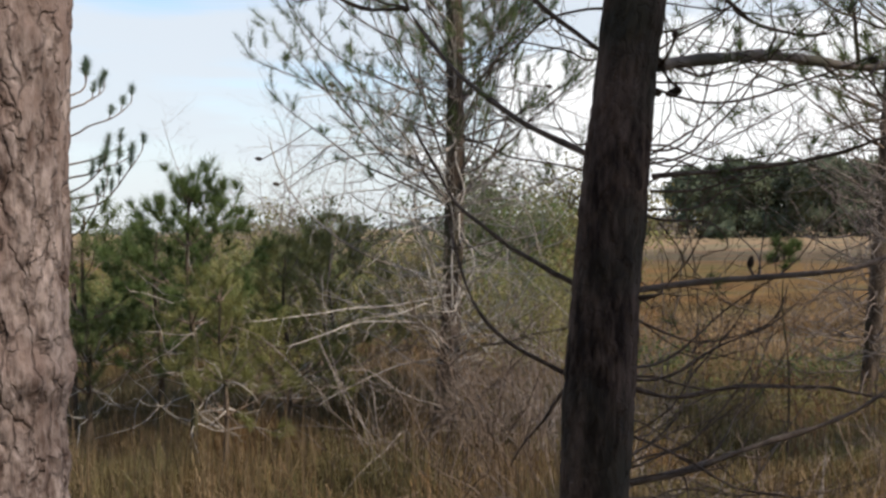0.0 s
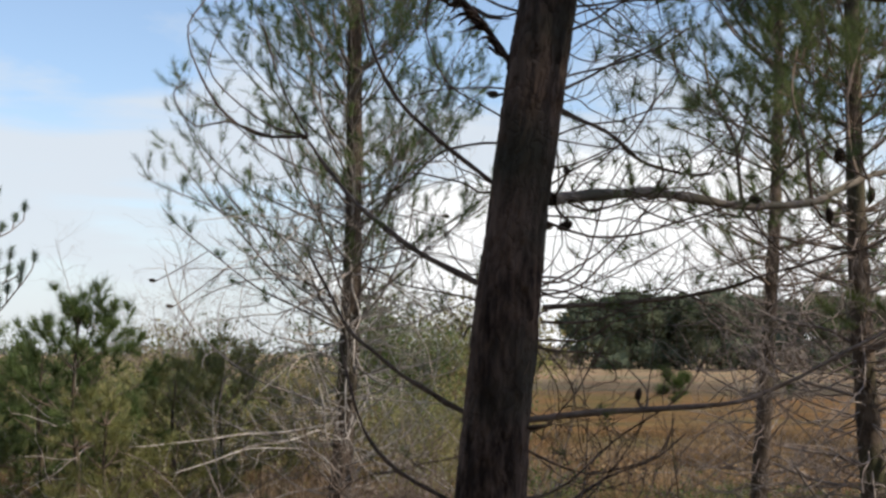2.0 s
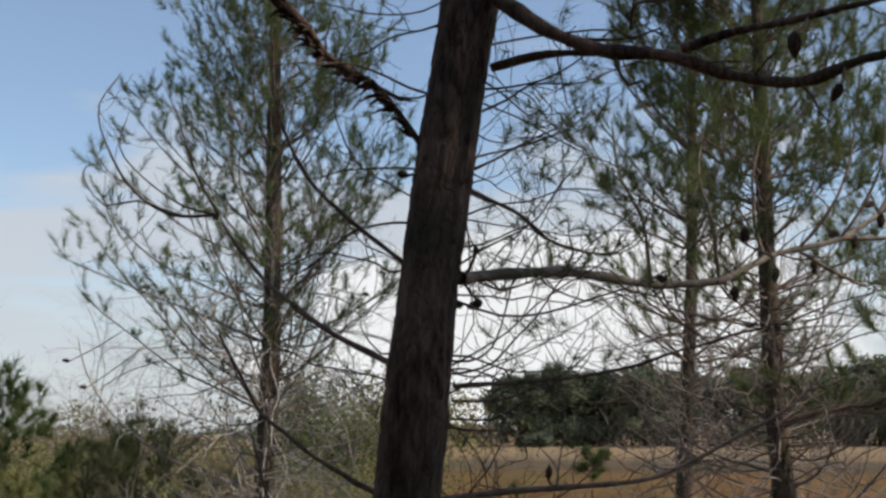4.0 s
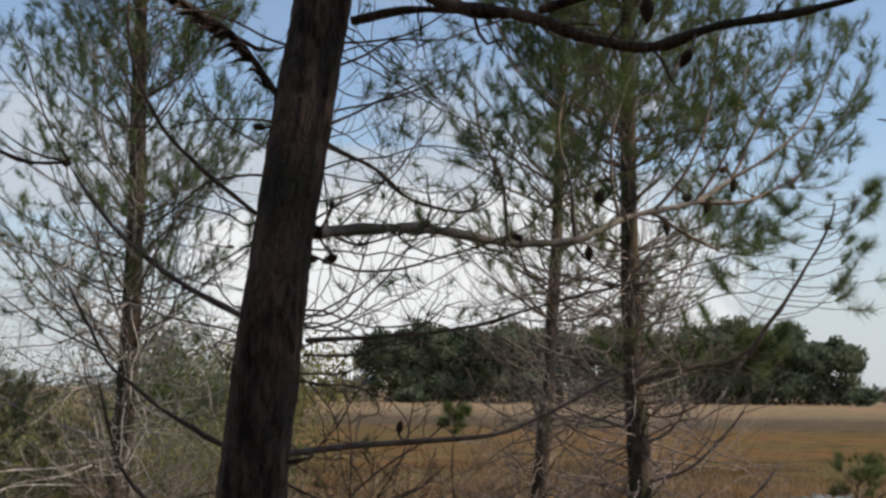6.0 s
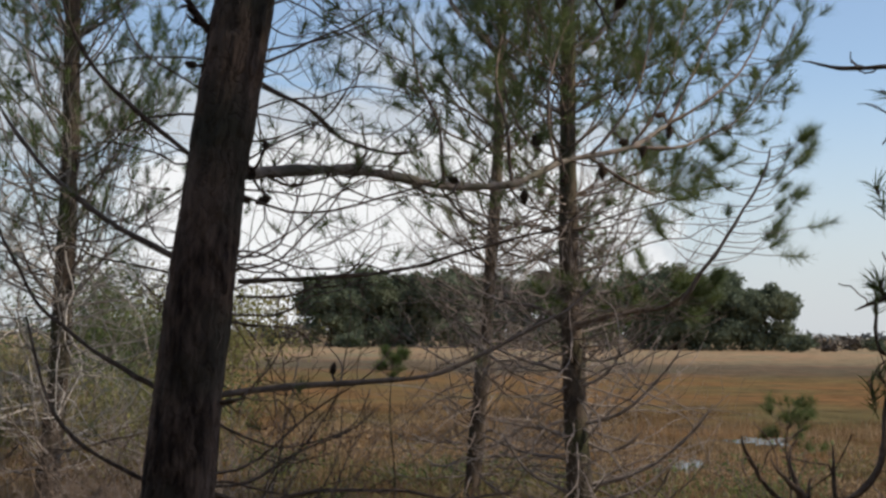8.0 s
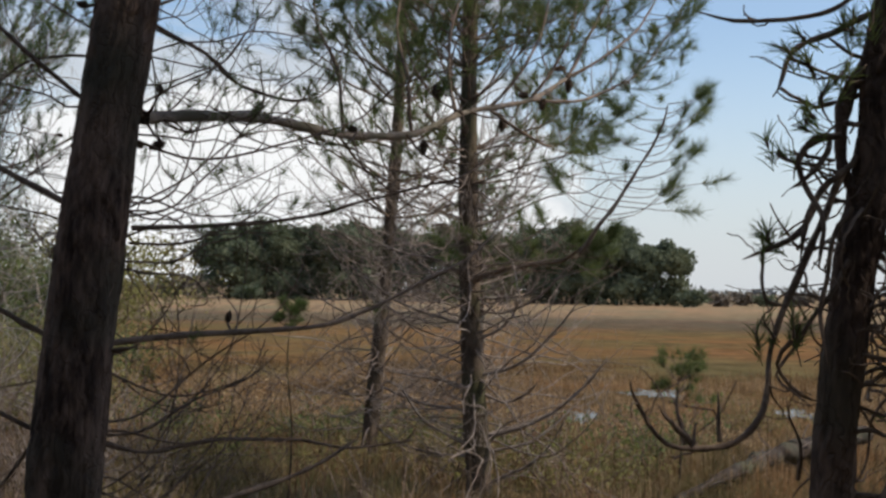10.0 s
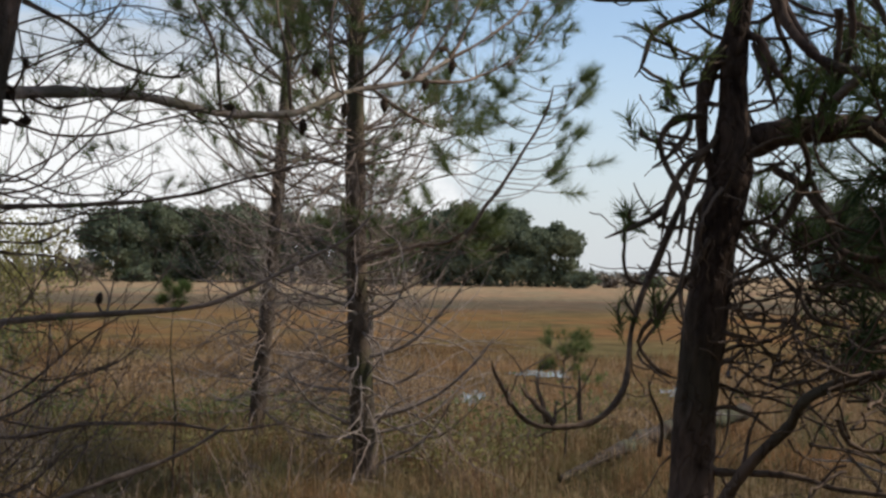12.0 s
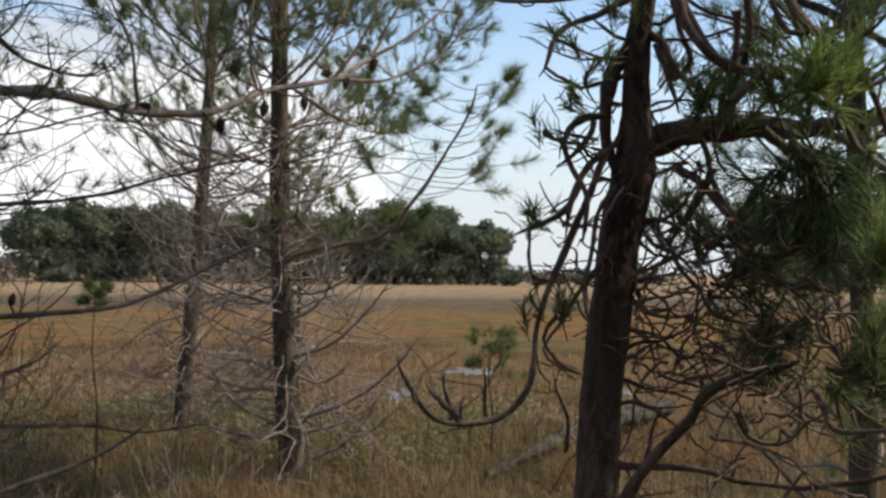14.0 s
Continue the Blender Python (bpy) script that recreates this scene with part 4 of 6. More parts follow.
a_limb([(0.67, 3.31, 2.62), (0.80, 3.20, 2.63), (0.94, 3.09, 2.61)], 0.0123, 0.0103, BARK_DARK)
a_limb([(0.96, 2.93, 2.62), (0.96, 2.89, 2.67), (1.05, 2.83, 2.67), (1.17, 2.75, 2.68)], 0.0063, 0.0034)
shag(a_limb([(0.50, 3.33, 2.35), (0.42, 3.31, 2.46), (0.33, 3.28, 2.55), (0.20, 3.26, 2.62), (0.15, 3.22, 2.68), (0.05, 3.19, 2.76), (-0.10, 3.15, 2.90)], 0.0069, 0.0188, BARK_DARK))
a_limb([(0.34, 3.33, 2.56), (0.41, 3.33, 2.53), (0.47, 3.34, 2.52)], 0.0076, 0.0023)
a_limb([(0.22, 3.29, 2.62), (0.26, 3.29, 2.57), (0.33, 3.30, 2.56)], 0.0060, 0.0023)
a_limb([(0.61, 3.32, 2.26), (0.74, 3.33, 2.21), (0.83, 3.36, 2.14), (0.99, 3.36, 2.10), (1.08, 3.37, 2.13), (1.16, 3.39, 2.20)], 0.0046, 0.0020)
a_limb([(0.62, 3.32, 2.33), (0.76, 3.39, 2.41), (0.89, 3.47, 2.49), (1.01, 3.54, 2.57)], 0.0046, 0.0021)
a_limb([(0.61, 3.32, 2.27), (0.76, 3.34, 2.20), (0.86, 3.36, 2.13), (1.03, 3.36, 2.11), (1.11, 3.38, 2.17), (1.16, 3.41, 2.26)], 0.0046, 0.0020)
a_limb([(0.61, 3.32, 2.36), (0.77, 3.40, 2.42), (0.92, 3.47, 2.49), (1.04, 3.54, 2.57)], 0.0038, 0.0021)
a_limb([(0.51, 3.29, 1.35), (0.62, 3.34, 1.30), (0.73, 3.38, 1.28), (0.88, 3.41, 1.33), (0.96, 3.46, 1.44)], 0.0038, 0.0016)
a_limb([(1.20, 3.60, 2.04), (1.33, 3.67, 1.94), (1.50, 3.71, 1.84), (1.63, 3.77, 1.84)], 0.0034, 0.0019)
a_limb([(0.80, 3.39, 2.05), (0.89, 3.48, 2.01), (1.01, 3.55, 1.99), (1.17, 3.61, 2.03)], 0.0032, 0.0017)
a_limb([(1.48, 3.77, 2.08), (1.59, 3.86, 2.02), (1.77, 3.91, 2.01), (1.94, 3.96, 2.08)], 0.0037, 0.0020)
a_limb([(1.78, 4.03, 2.20), (1.76, 4.08, 2.33), (1.79, 4.10, 2.48), (1.88, 4.10, 2.59)], 0.0040, 0.0020)
a_limb([(1.78, 4.03, 2.20), (1.68, 4.11, 2.29), (1.62, 4.16, 2.42), (1.61, 4.20, 2.55)], 0.0040, 0.0020)


A_SPRIGS = [
    [(2.51, 4.66, 2.48), (2.72, 4.77, 2.80), (2.84, 4.83, 2.96), (2.96, 4.89, 3.13), (3.07, 4.94, 3.37)],
    [(2.27, 4.52, 2.35), (2.51, 4.55, 2.37), (2.81, 4.77, 2.49), (2.94, 4.83, 2.56), (3.26, 5.04, 2.84), (3.40, 5.08, 3.09)],
    [(2.51, 4.66, 2.48), (2.74, 4.67, 2.62), (2.97, 4.81, 2.81), (3.15, 4.94, 3.06), (3.25, 5.01, 3.27)],
    [(2.05, 4.43, 2.29), (2.18, 4.43, 2.43), (2.35, 4.57, 2.67), (2.42, 4.63, 2.93), (2.45, 4.61, 3.11)],
    [(1.88, 4.34, 2.24), (1.87, 4.41, 2.43), (1.96, 4.57, 2.69), (2.11, 4.71, 2.97)],
    [(2.05, 4.43, 2.29), (2.27, 4.52, 2.20), (2.48, 4.68, 2.20), (2.75, 4.90, 2.38)],
    [(1.65, 4.20, 2.14), (1.62, 4.17, 2.32), (1.61, 4.26, 2.52), (1.66, 4.34, 2.73)],
    [(2.27, 4.52, 2.35), (2.44, 4.55, 2.58), (2.53, 4.61, 2.81), (2.61, 4.68, 3.02)],
    [(1.34, 4.02, 2.10), (1.30, 3.95, 2.29), (1.25, 4.05, 2.48), (1.25, 4.14, 2.68)],
]


def a_sprigs():
    """Leafy upturned ends of the long pale limb."""
    rng = np.random.default_rng(84)
    crown = Geo()
    for ctrl in A_SPRIGS:
        g, b, r = limb(pine_a, ctrl, 0.0075, 0.0028, None, rng, crook=0.004, sides=6)
        shoots = up_shoots(g, b, r, 0.06, 0.30, rng, 0.9, 0.2, 2)
        part("branch", g, TWIG_BROWN, pine_a, "thin upturned branch with needle brushes")
        note_wood(pine_a, b)
        shoots = [x for x in shoots if rng.random() < 0.92] + [b[np.linspace(len(b) - 14, len(b) - 1, 8).round().astype(int)]]
        brushes(crown, shoots, 75, 0.07, 0.0023, rng, 0.7, 1.25)
    part("crown", crown, NEEDLE_OLIVE, pine_a, smooth=False, kind="stuff")


a_sprigs()


def a_shoots(low, high, count, left, right, reach, seed, tufts=0.15):
    """Thin curling dead shoots straight from the trunk."""
    rng = np.random.default_rng(seed)
    crown = Geo()
    for k in range(count):
        z = rng.uniform(low, high)
        i = int(np.argmin(abs(path_a[:, 2] - z)))
        a = radians(rng.uniform(left, right))
        d = np.array([math.cos(a), math.sin(a), rng.uniform(-0.3, 0.35)])
        t = smooth_path(sweep(path_a[i] + d * rad_a[i] * 0.9, d, reach * rng.uniform(0.5, 1.2), rng.uniform(-0.5, 1.0), 0.2, rng, 9), 0.05)
        r = rng.uniform(0.0024, 0.0042) * (1 - 0.6 * along(t)[0])
        g = Geo()
        g.tube(t, r, 5)
        tips, ways = side_twigs(g, t, r, 0.13, 0.28, rng, 0.5, 0.26, 0.2, 0.7, 2)
        part("branch", g, TWIG_DARK, pine_a, "thin curling dead shoot")
        keep = rng.random(len(tips)) < tufts
        needles(crown, np.array(tips)[keep], np.array(ways)[keep], 34, 0.06, 1.5, 0.0019, rng, 0.04)
    part("crown", crown, NEEDLE_OLIVE, pine_a, smooth=False, kind="stuff")


# crown added above the view to shade the trunk
crown_above(pine_a, path_a, 32, 3.9)
a_shoots(1.9, 3.2, 25, -15, 75, 1.05, 81, 0.45)
a_shoots(1.75, 2.05, 8, -5, 60, 1.0, 85, 0.5)
a_shoots(0.75, 1.75, 14, -10, 80, 0.8, 82, 0.02)
a_shoots(0.55, 1.15, 16, -5, 60, 1.15, 86, 0.0)
a_shoots(1.3, 2.9, 14, 110, 200, 0.7, 83, 0.08)

add_cone(pine_a, (0.64, 3.34, 1.96), 0.027, 60, 60, 20)
add_cone(pine_a, (0.58, 3.31, 1.95), 0.020, 90, 0, 20)
add_cone(pine_a, (0.83, 3.39, 1.48), 0.020, 170, 20, 20)
add_cone(pine_a, (1.28, 3.66, 2.07), 0.024, 60, 120, 20)
add_cone(pine_a, (1.55, 3.80, 2.07), 0.028, 0, 0, 20)
add_cone(pine_a, (1.66, 3.97, 2.29), 0.028, 0, 20, 20)
add_cone(pine_a, (1.77, 3.98, 2.16), 0.030, 0, 10, 20)
add_cone(pine_a, (2.03, 4.25, 2.23), 0.030, 0, 0, 20)
add_cone(pine_a, (2.30, 4.45, 2.35), 0.030, 0, 20, 20)
add_cone(pine_a, (2.20, 4.39, 2.35), 0.030, 0, 80, 20)
add_cone(pine_a, (2.53, 4.68, 2.48), 0.034, 0, 10, 20)
add_cone(pine_a, (2.48, 4.64, 2.52), 0.030, 0, 70, 20)
add_cone(pine_a, (1.25, 2.61, 2.52), 0.034, 0, 0, 20)
add_cone(pine_a, (1.34, 2.57, 2.39), 0.026, 40, 0, 20)
add_cone(pine_a, (0.96, 2.93, 2.64), 0.020, 150, 0, 20)
add_cone(pine_a, (0.57, 3.35, 2.08), 0.018, 100, 0, 20)
add_cone(pine_a, (-0.09, 3.70, 2.25), 0.016, 60, 60, 20)
add_cone(pine_a, (0.43, 3.29, 2.30), 0.022, 60, 120, 20)
add_cone(pine_a, (0.62, 3.31, 2.09), 0.018, 150, 20, 20)
add_cone(pine_a, (1.66, 3.96, 2.29), 0.028, 0, 0, 20)

# ---- young pines on the marsh edge ----
D_ROW = [(1.284, 1.431, 0.745), (1.292, 1.425, 1.073), (1.298, 1.421, 1.253), (1.303, 1.417, 1.403), (1.316, 1.408, 1.552), (1.325, 1.400, 1.651), (1.339, 1.390, 1.734), (1.341, 1.388, 1.817), (1.341, 1.388, 1.900), (1.349, 1.382, 1.983), (1.361, 1.372, 2.107), (1.379, 1.357, 2.314)]
PATH_B = trunk_line(0.084, 0.039, -0.017, 9.233, 0.001, 6.2)
PATH_B_ROW = (PATH_B, 0.088, 0.03)
PATH_C = trunk_line(3.609, -0.044, 0.016, 8.35, 0.002, 6.2)
PATH_C_ROW = (PATH_C, 0.095, 0.024)
PATH_C2 = trunk_line(3.626, 0.077, -0.006, 10.339, 0.001, 6.2)
PATH_C2_ROW = (PATH_C2, 0.075, 0.022)
C_LIMBS = [
    ([(3.58, 8.28, 1.65), (3.69, 8.06, 1.71), (3.83, 7.84, 1.76), (3.97, 7.61, 1.79), (4.04, 7.40, 1.88)], 0.0284, 0.0076),
    ([(4.01, 7.42, 1.83), (4.15, 7.29, 2.09), (4.29, 7.16, 2.37), (4.39, 7.04, 2.63), (4.41, 6.97, 2.81)], 0.0171, 0.0056),
]
C_SPRAY = 5  # the one with five bends carries tufts
B_LIMBS = [
    ([(0.06, 9.15, 1.11), (-0.37, 8.96, 1.05), (-0.74, 8.74, 1.03), (-1.10, 8.52, 1.00), (-1.30, 8.30, 0.97)], 0.0145, 0.0047),
    ([(0.04, 9.15, 0.72), (-0.17, 8.99, 0.91), (-0.56, 8.81, 0.94), (-0.83, 8.62, 0.88), (-1.09, 8.43, 0.79)], 0.0145, 0.0048),
    ([(-0.01, 9.15, 0.65), (-0.37, 8.96, 0.61), (-0.67, 8.76, 0.49), (-0.88, 8.55, 0.39)], 0.0124, 0.0049),
    ([(0.12, 9.20, 1.61), (0.22, 9.10, 1.36), (0.17, 9.00, 1.20), (0.06, 8.90, 0.97)], 0.0145, 0.0060),
    ([(0.06, 9.20, 1.29), (0.24, 9.06, 1.28), (0.74, 8.90, 1.25), (0.89, 8.75, 1.29)], 0.0125, 0.0050),
    ([(-0.05, 8.90, 0.95), (-0.10, 8.90, 1.17), (-0.13, 8.90, 1.39), (-0.19, 8.90, 1.62)], 0.0121, 0.0080),
    ([(0.04, 9.00, 0.96), (-0.04, 8.95, 1.21), (-0.12, 8.90, 1.45), (-0.25, 8.85, 1.70), (-0.37, 8.79, 1.86)], 0.0122, 0.0060),
    ([(0.00, 9.20, 1.18), (-0.55, 9.12, 1.41), (-0.80, 9.04, 1.57), (-1.03, 8.96, 1.79), (-1.17, 8.88, 2.07), (-1.24, 8.81, 2.27)], 0.0145, 0.0060),
    ([(-0.53, 8.78, 1.34), (-0.41, 8.79, 1.44), (-0.29, 8.80, 1.61)], 0.0099, 0.0050),
    ([(0.09, 9.20, 1.61), (0.36, 9.13, 1.73), (0.72, 9.04, 1.81), (0.96, 8.95, 1.88)], 0.0125, 0.0051),
    ([(0.07, 9.20, 1.49), (-0.18, 9.06, 1.66), (-0.50, 8.92, 1.74), (-0.72, 8.77, 1.90)], 0.0104, 0.0050),
    ([(0.01, 9.10, 0.63), (0.18, 9.00, 0.80), (0.46, 8.89, 0.84), (0.69, 8.77, 0.93)], 0.0123, 0.0060),
    ([(0.01, 9.00, 0.43), (0.25, 8.80, 0.26), (0.39, 8.59, 0.05), (0.34, 8.39, -0.10)], 0.0122, 0.0057),
    ([(-0.03, 9.00, 0.31), (-0.35, 8.86, 0.46), (-0.54, 8.72, 0.62), (-0.72, 8.57, 0.62)], 0.0122, 0.0058),
]
C_DEAD = [
    ([(3.71, 8.33, 0.50), (3.84, 8.22, 0.56), (4.09, 8.05, 0.68), (4.30, 7.89, 0.90), (4.44, 7.76, 1.14)], 0.0185, 0.0060),
    ([(3.71, 8.33, 0.40), (4.04, 8.22, 0.48), (4.27, 8.14, 0.66), (4.42, 8.11, 0.83)], 0.0144, 0.0062),
    ([(3.71, 8.33, 0.15), (3.99, 8.10, 0.34), (4.08, 7.94, 0.51), (4.13, 7.81, 0.71)], 0.0144, 0.0060),
    ([(3.65, 8.35, 0.85), (3.40, 8.34, 0.93), (3.19, 8.32, 0.96), (2.93, 8.30, 1.02)], 0.0144, 0.0060),
    ([(3.65, 8.35, 0.70), (3.24, 8.46, 0.77), (2.96, 8.50, 0.89)], 0.0144, 0.0061),
    ([(3.67, 8.34, 0.43), (3.33, 8.37, 0.60), (3.19, 8.32, 0.73), (3.04, 8.26, 0.94)], 0.0144, 0.0060),
    ([(3.67, 8.34, 0.37), (3.36, 8.43, 0.40), (3.09, 8.49, 0.49), (2.93, 8.51, 0.61)], 0.0123, 0.0061),
    ([(3.65, 8.35, 0.86), (3.82, 8.21, 0.78), (3.93, 8.09, 0.84), (3.99, 7.98, 0.94)], 0.0144, 0.0060),
    ([(3.62, 8.36, 1.20), (3.79, 8.21, 1.31), (3.87, 8.10, 1.47), (3.81, 8.05, 1.63)], 0.0144, 0.0060),
    ([(3.60, 8.36, 1.32), (3.31, 8.41, 1.40), (3.06, 8.43, 1.50), (2.81, 8.44, 1.70)], 0.0144, 0.0060),
    ([(3.59, 8.37, 1.66), (3.40, 8.41, 1.78), (3.12, 8.48, 1.84), (2.88, 8.52, 1.94)], 0.0144, 0.0061),
    ([(3.62, 8.36, 0.94), (3.89, 8.13, 1.05), (4.05, 7.94, 1.24), (4.18, 7.76, 1.51)], 0.0164, 0.0060),
    ([(3.59, 8.37, 1.95), (3.72, 8.24, 1.89), (3.91, 8.08, 1.94), (4.10, 7.92, 2.10)], 0.0144, 0.0060),
    ([(3.59, 8.37, 1.46), (3.81, 8.24, 1.42), (4.05, 8.09, 1.55), (4.24, 7.96, 1.79)], 0.0123, 0.0061),
]


def young_pine_b():
    rng = np.random.default_rng(41)
    tree = thing("thin_pine", (PATH_B[0][0], PATH_B[0][1], 0), "slender pine with grey dead lower branches and sparse upswept tufts", "tree", "slender pines")
    path, rad = pine_trunk(tree, *PATH_B_ROW, BARK_THIN, rng, 20, 0.006, 0.04)
    pine_crown(tree, path, rad, 1.75, 6.0, (1.75, 1.3, 0.8), 0.27, 7, rng, NEEDLE, 70, 0.075, 0.0034, TWIG_MID, e0=0.42, climb=0.9, rise=1.15, twig_len=0.5, every=0.115, bare=0.2, slim=0.6, leafy=(0.35, 1.8), brush=0.7, spread=1.35)
    for ctrl, r0, r1 in B_LIMBS:
        g, b, r = limb(tree, ctrl, r0 * 0.66, r1 * 0.66, None, rng, crook=0.014, step=0.08, sides=6)
        side_twigs(g, b, r, 0.2, 0.4, rng, 0.1, 0.24, 0.2, 0.6, 2)
        part("branch", g, TWIG_GREY, tree, "bare pale grey dead branch")
    dead_whorls(tree, path, rad, 0.6, 2.9, 0.15, 7, 1.5, rng, twig_len=0.5, every=0.13, rise=0.8, thick=0.0075)
    for p, s in (((-1.32, 9.2, 2.12), 0.03), ((-1.18, 9.1, 1.93), 0.03), ((-0.75, 8.9, 2.62), 0.032), ((0.8, 9, 2.6), 0.03)):
        add_cone(tree, p, s, 30, 100, 40)


def young_pine_c():
    rng = np.random.default_rng(42)
    tree = thing("thin_pine", (PATH_C[0][0], PATH_C[0][1], 0), "slender pine with green tufted crown and bare grey lower branches", "tree", "slender pines")
    path, rad = pine_trunk(tree, *PATH_C_ROW, BARK_THIN, rng, 22, 0.007, 0.04)
    pine_crown(tree, path, rad, 2.35, 5.9, (1.25, 1.7, 1.4), 0.27, 8, rng, NEEDLE_OLIVE, 85, 0.095, 0.0034, e0=0.3, climb=0.5, rise=1.35, twig_len=0.5, every=0.12, bare=0.2, slim=0.65, leafy=(0.42, 1.35), brush=0.62, spread=1.35)
    for ctrl, r0, r1 in C_DEAD:
        g, b, r = limb(tree, ctrl, r0, r1, None, rng, crook=0.008, step=0.08, sides=6)
        side_twigs(g, b, r, 0.25, 0.35, rng, 0.5, 0.18, 0.25, 0.6, 1)
        part("branch", g, TWIG_MID, tree, "bare grey-brown dead branch")
    dead_whorls(tree, path, rad, 0.4, 2.6, 0.12, 7, 1.35, rng, TWIG_MID, droop=-0.05, twig_len=0.42, every=0.13, rise=1.0, thick=0.008)
    # a long upswept branch with tufts on its outer side
    crown = Geo()
    for ctrl, r0, r1 in C_LIMBS:
        g, b, r = limb(tree, ctrl, r0, r1, None, rng, crook=0.006)
        shoots = up_shoots(g, b, r, 0.3, 0.25, rng, 0.8, 0.3, 1)
        if len(ctrl) == C_SPRAY:
            for k in range(30):
                i = int(len(b) * (0.25 + 0.025 * k)) if k < 29 else len(b) - 1
                i = min(i, len(b) - 1)
                out = 1 if k % 5 in (0, 2, 4) else -1.0
                t = sweep(b[i], (out * 1.0, -0.35 * out + rng.normal() * 0.3, 0.0 + rng.normal() * 0.15), rng.uniform(0.36, 0.62) * (1.2 - 0.016 * k), 0.85, 0.09, rng, 8)
                g.tube(t, np.linspace(0.0035, 0.0018, 9), 4)
                shoots.append(t[1:])
        part("branch", g, TWIG_BROWN, tree)
        brushes(crown, shoots, 140, 0.115, 0.0034, rng, 0.36, 1.5)
    part("crown", crown, NEEDLE_OLIVE, tree, smooth=False, kind="stuff")


def young_pine_c2():
    rng = np.random.default_rng(43)
    tree = thing("thin_pine", (PATH_C2[0][0], PATH_C2[0][1], 0), "thin leaning pine with pale dead twigs, behind its neighbour", "tree", "slender pines")
    path, rad = pine_trunk(tree, *PATH_C2_ROW, BARK_THIN, rng, 16, 0.005, 0.04)
    pine_crown(tree, path, rad, 2.2, 6.0, (1.2, 1.5, 0.9), 0.32, 5, rng, NEEDLE_OLIVE, 90, 0.095, 0.0045, e0=0.35, climb=0.6, rise=1.2, twig_len=0.42, every=0.15, leafy=(0.3, 0.8), brush=0.6, spread=1.3)
    dead_whorls(tree, path, rad, 0.4, 2.6, 0.13, 7, 1.3, rng, TWIG_MID, droop=-0.05, twig_len=0.42, every=0.13, rise=1.0, thick=0.008)


def small_trunk_pine(base, h, r, seed, label, low, reach, need, tip_keep=1.0, count=70, length=0.09, width=0.0042, lean=(0, 0), spacing=0.24, per=5, e0=0.35, rise=0.9, dead=True, twig_len=0.3, spread=1.3, every=0.1, brush=0.65):
    rng = np.random.default_rng(seed)
    tree = thing("young_pine", base, label, "tree", "young pines")
    x, y, _ = base
    ctrl = [(x, y, -0.1), (x + lean[0] * 0.4 + 0.02, y + lean[1] * 0.4, h * 0.4), (x + lean[0] * 0.7 - 0.02, y + lean[1] * 0.7, h * 0.7), (x + lean[0], y + lean[1], h)]
    path, rad = pine_trunk(tree, ctrl, r, r * 0.25, BARK_THIN, rng, 12, 0.003, 0.03)
    pine_crown(tree, path, rad, low, h - 0.04, reach, spacing, per, rng, need, count, length, width, e0=e0, rise=rise, twig_len=twig_len, every=every, tip_keep=tip_keep, leafy=(0.9, 0.3), brush=brush, spread=spread)
    if dead:
        dead_whorls(tree, path, rad, 0.3, low + 0.35, 0.2, 4, reach[0] * 1.05, rng, twig_len=0.25, thick=0.006)
    return tree


young_pine_b()
young_pine_c()
young_pine_c2()
small_trunk_pine((2.75, 2.25, 0), 3.3, 0.05, 55, "bushy dark green pine standing behind the crooked pine", 0.7, (0.5, 0.62, 0.5), NEEDLE_OLIVE, 0.6, 44, 0.08, 0.0018, spacing=0.2, per=6, e0=0.2, rise=0.7, twig_len=0.22)
small_trunk_pine((7.63, 17.6, 0), 3.4, 0.05, 44, "thin young pine farther out in the marsh", 1.2, (0.9, 0.8, 0.3), NEEDLE, 0.7)
small_trunk_pine((-1.74, 8.6, 0), 1.84, 0.03, 45, "bushy dark green young pine in the tall grass", 0.95, (0.62, 0.5, 0.14), NEEDLE, 1.0, 90, 0.09, 0.0045, spacing=0.17, e0=0.3, rise=0.9)
small_trunk_pine((-1.42, 8.0, 0), 1.25, 0.02, 46, "small yellowish-green pine sapling among the grass", 0.4, (0.45, 0.4, 0.15), NEEDLE_PALE, 1.0, 70)
small_trunk_pine((-2.55, 8.9, 0), 1.72, 0.03, 47, "small green pine sapling beside the pale trunk", 0.45, (0.75, 0.62, 0.15), NEEDLE_OLIVE, 1.0, 70)
small_trunk_pine((-2.15, 9.4, 0), 1.6, 0.03, 59, "green young pine behind the saplings", 0.5, (0.7, 0.6, 0.15), NEEDLE, 1.0, 70)
small_trunk_pine((-1.2, 9.5, 0), 1.4, 0.03, 58, "yellowish-olive young pine behind the saplings", 0.25, (0.7, 0.6, 0.2), NEEDLE_PALE, 1.0, 70)
small_trunk_pine((-0.95, 10.6, 0), 1.55, 0.03, 49, "yellowish-olive young pine behind the saplings", 0.3, (0.85, 0.7, 0.2), NEEDLE_PALE, 1.0, 70)


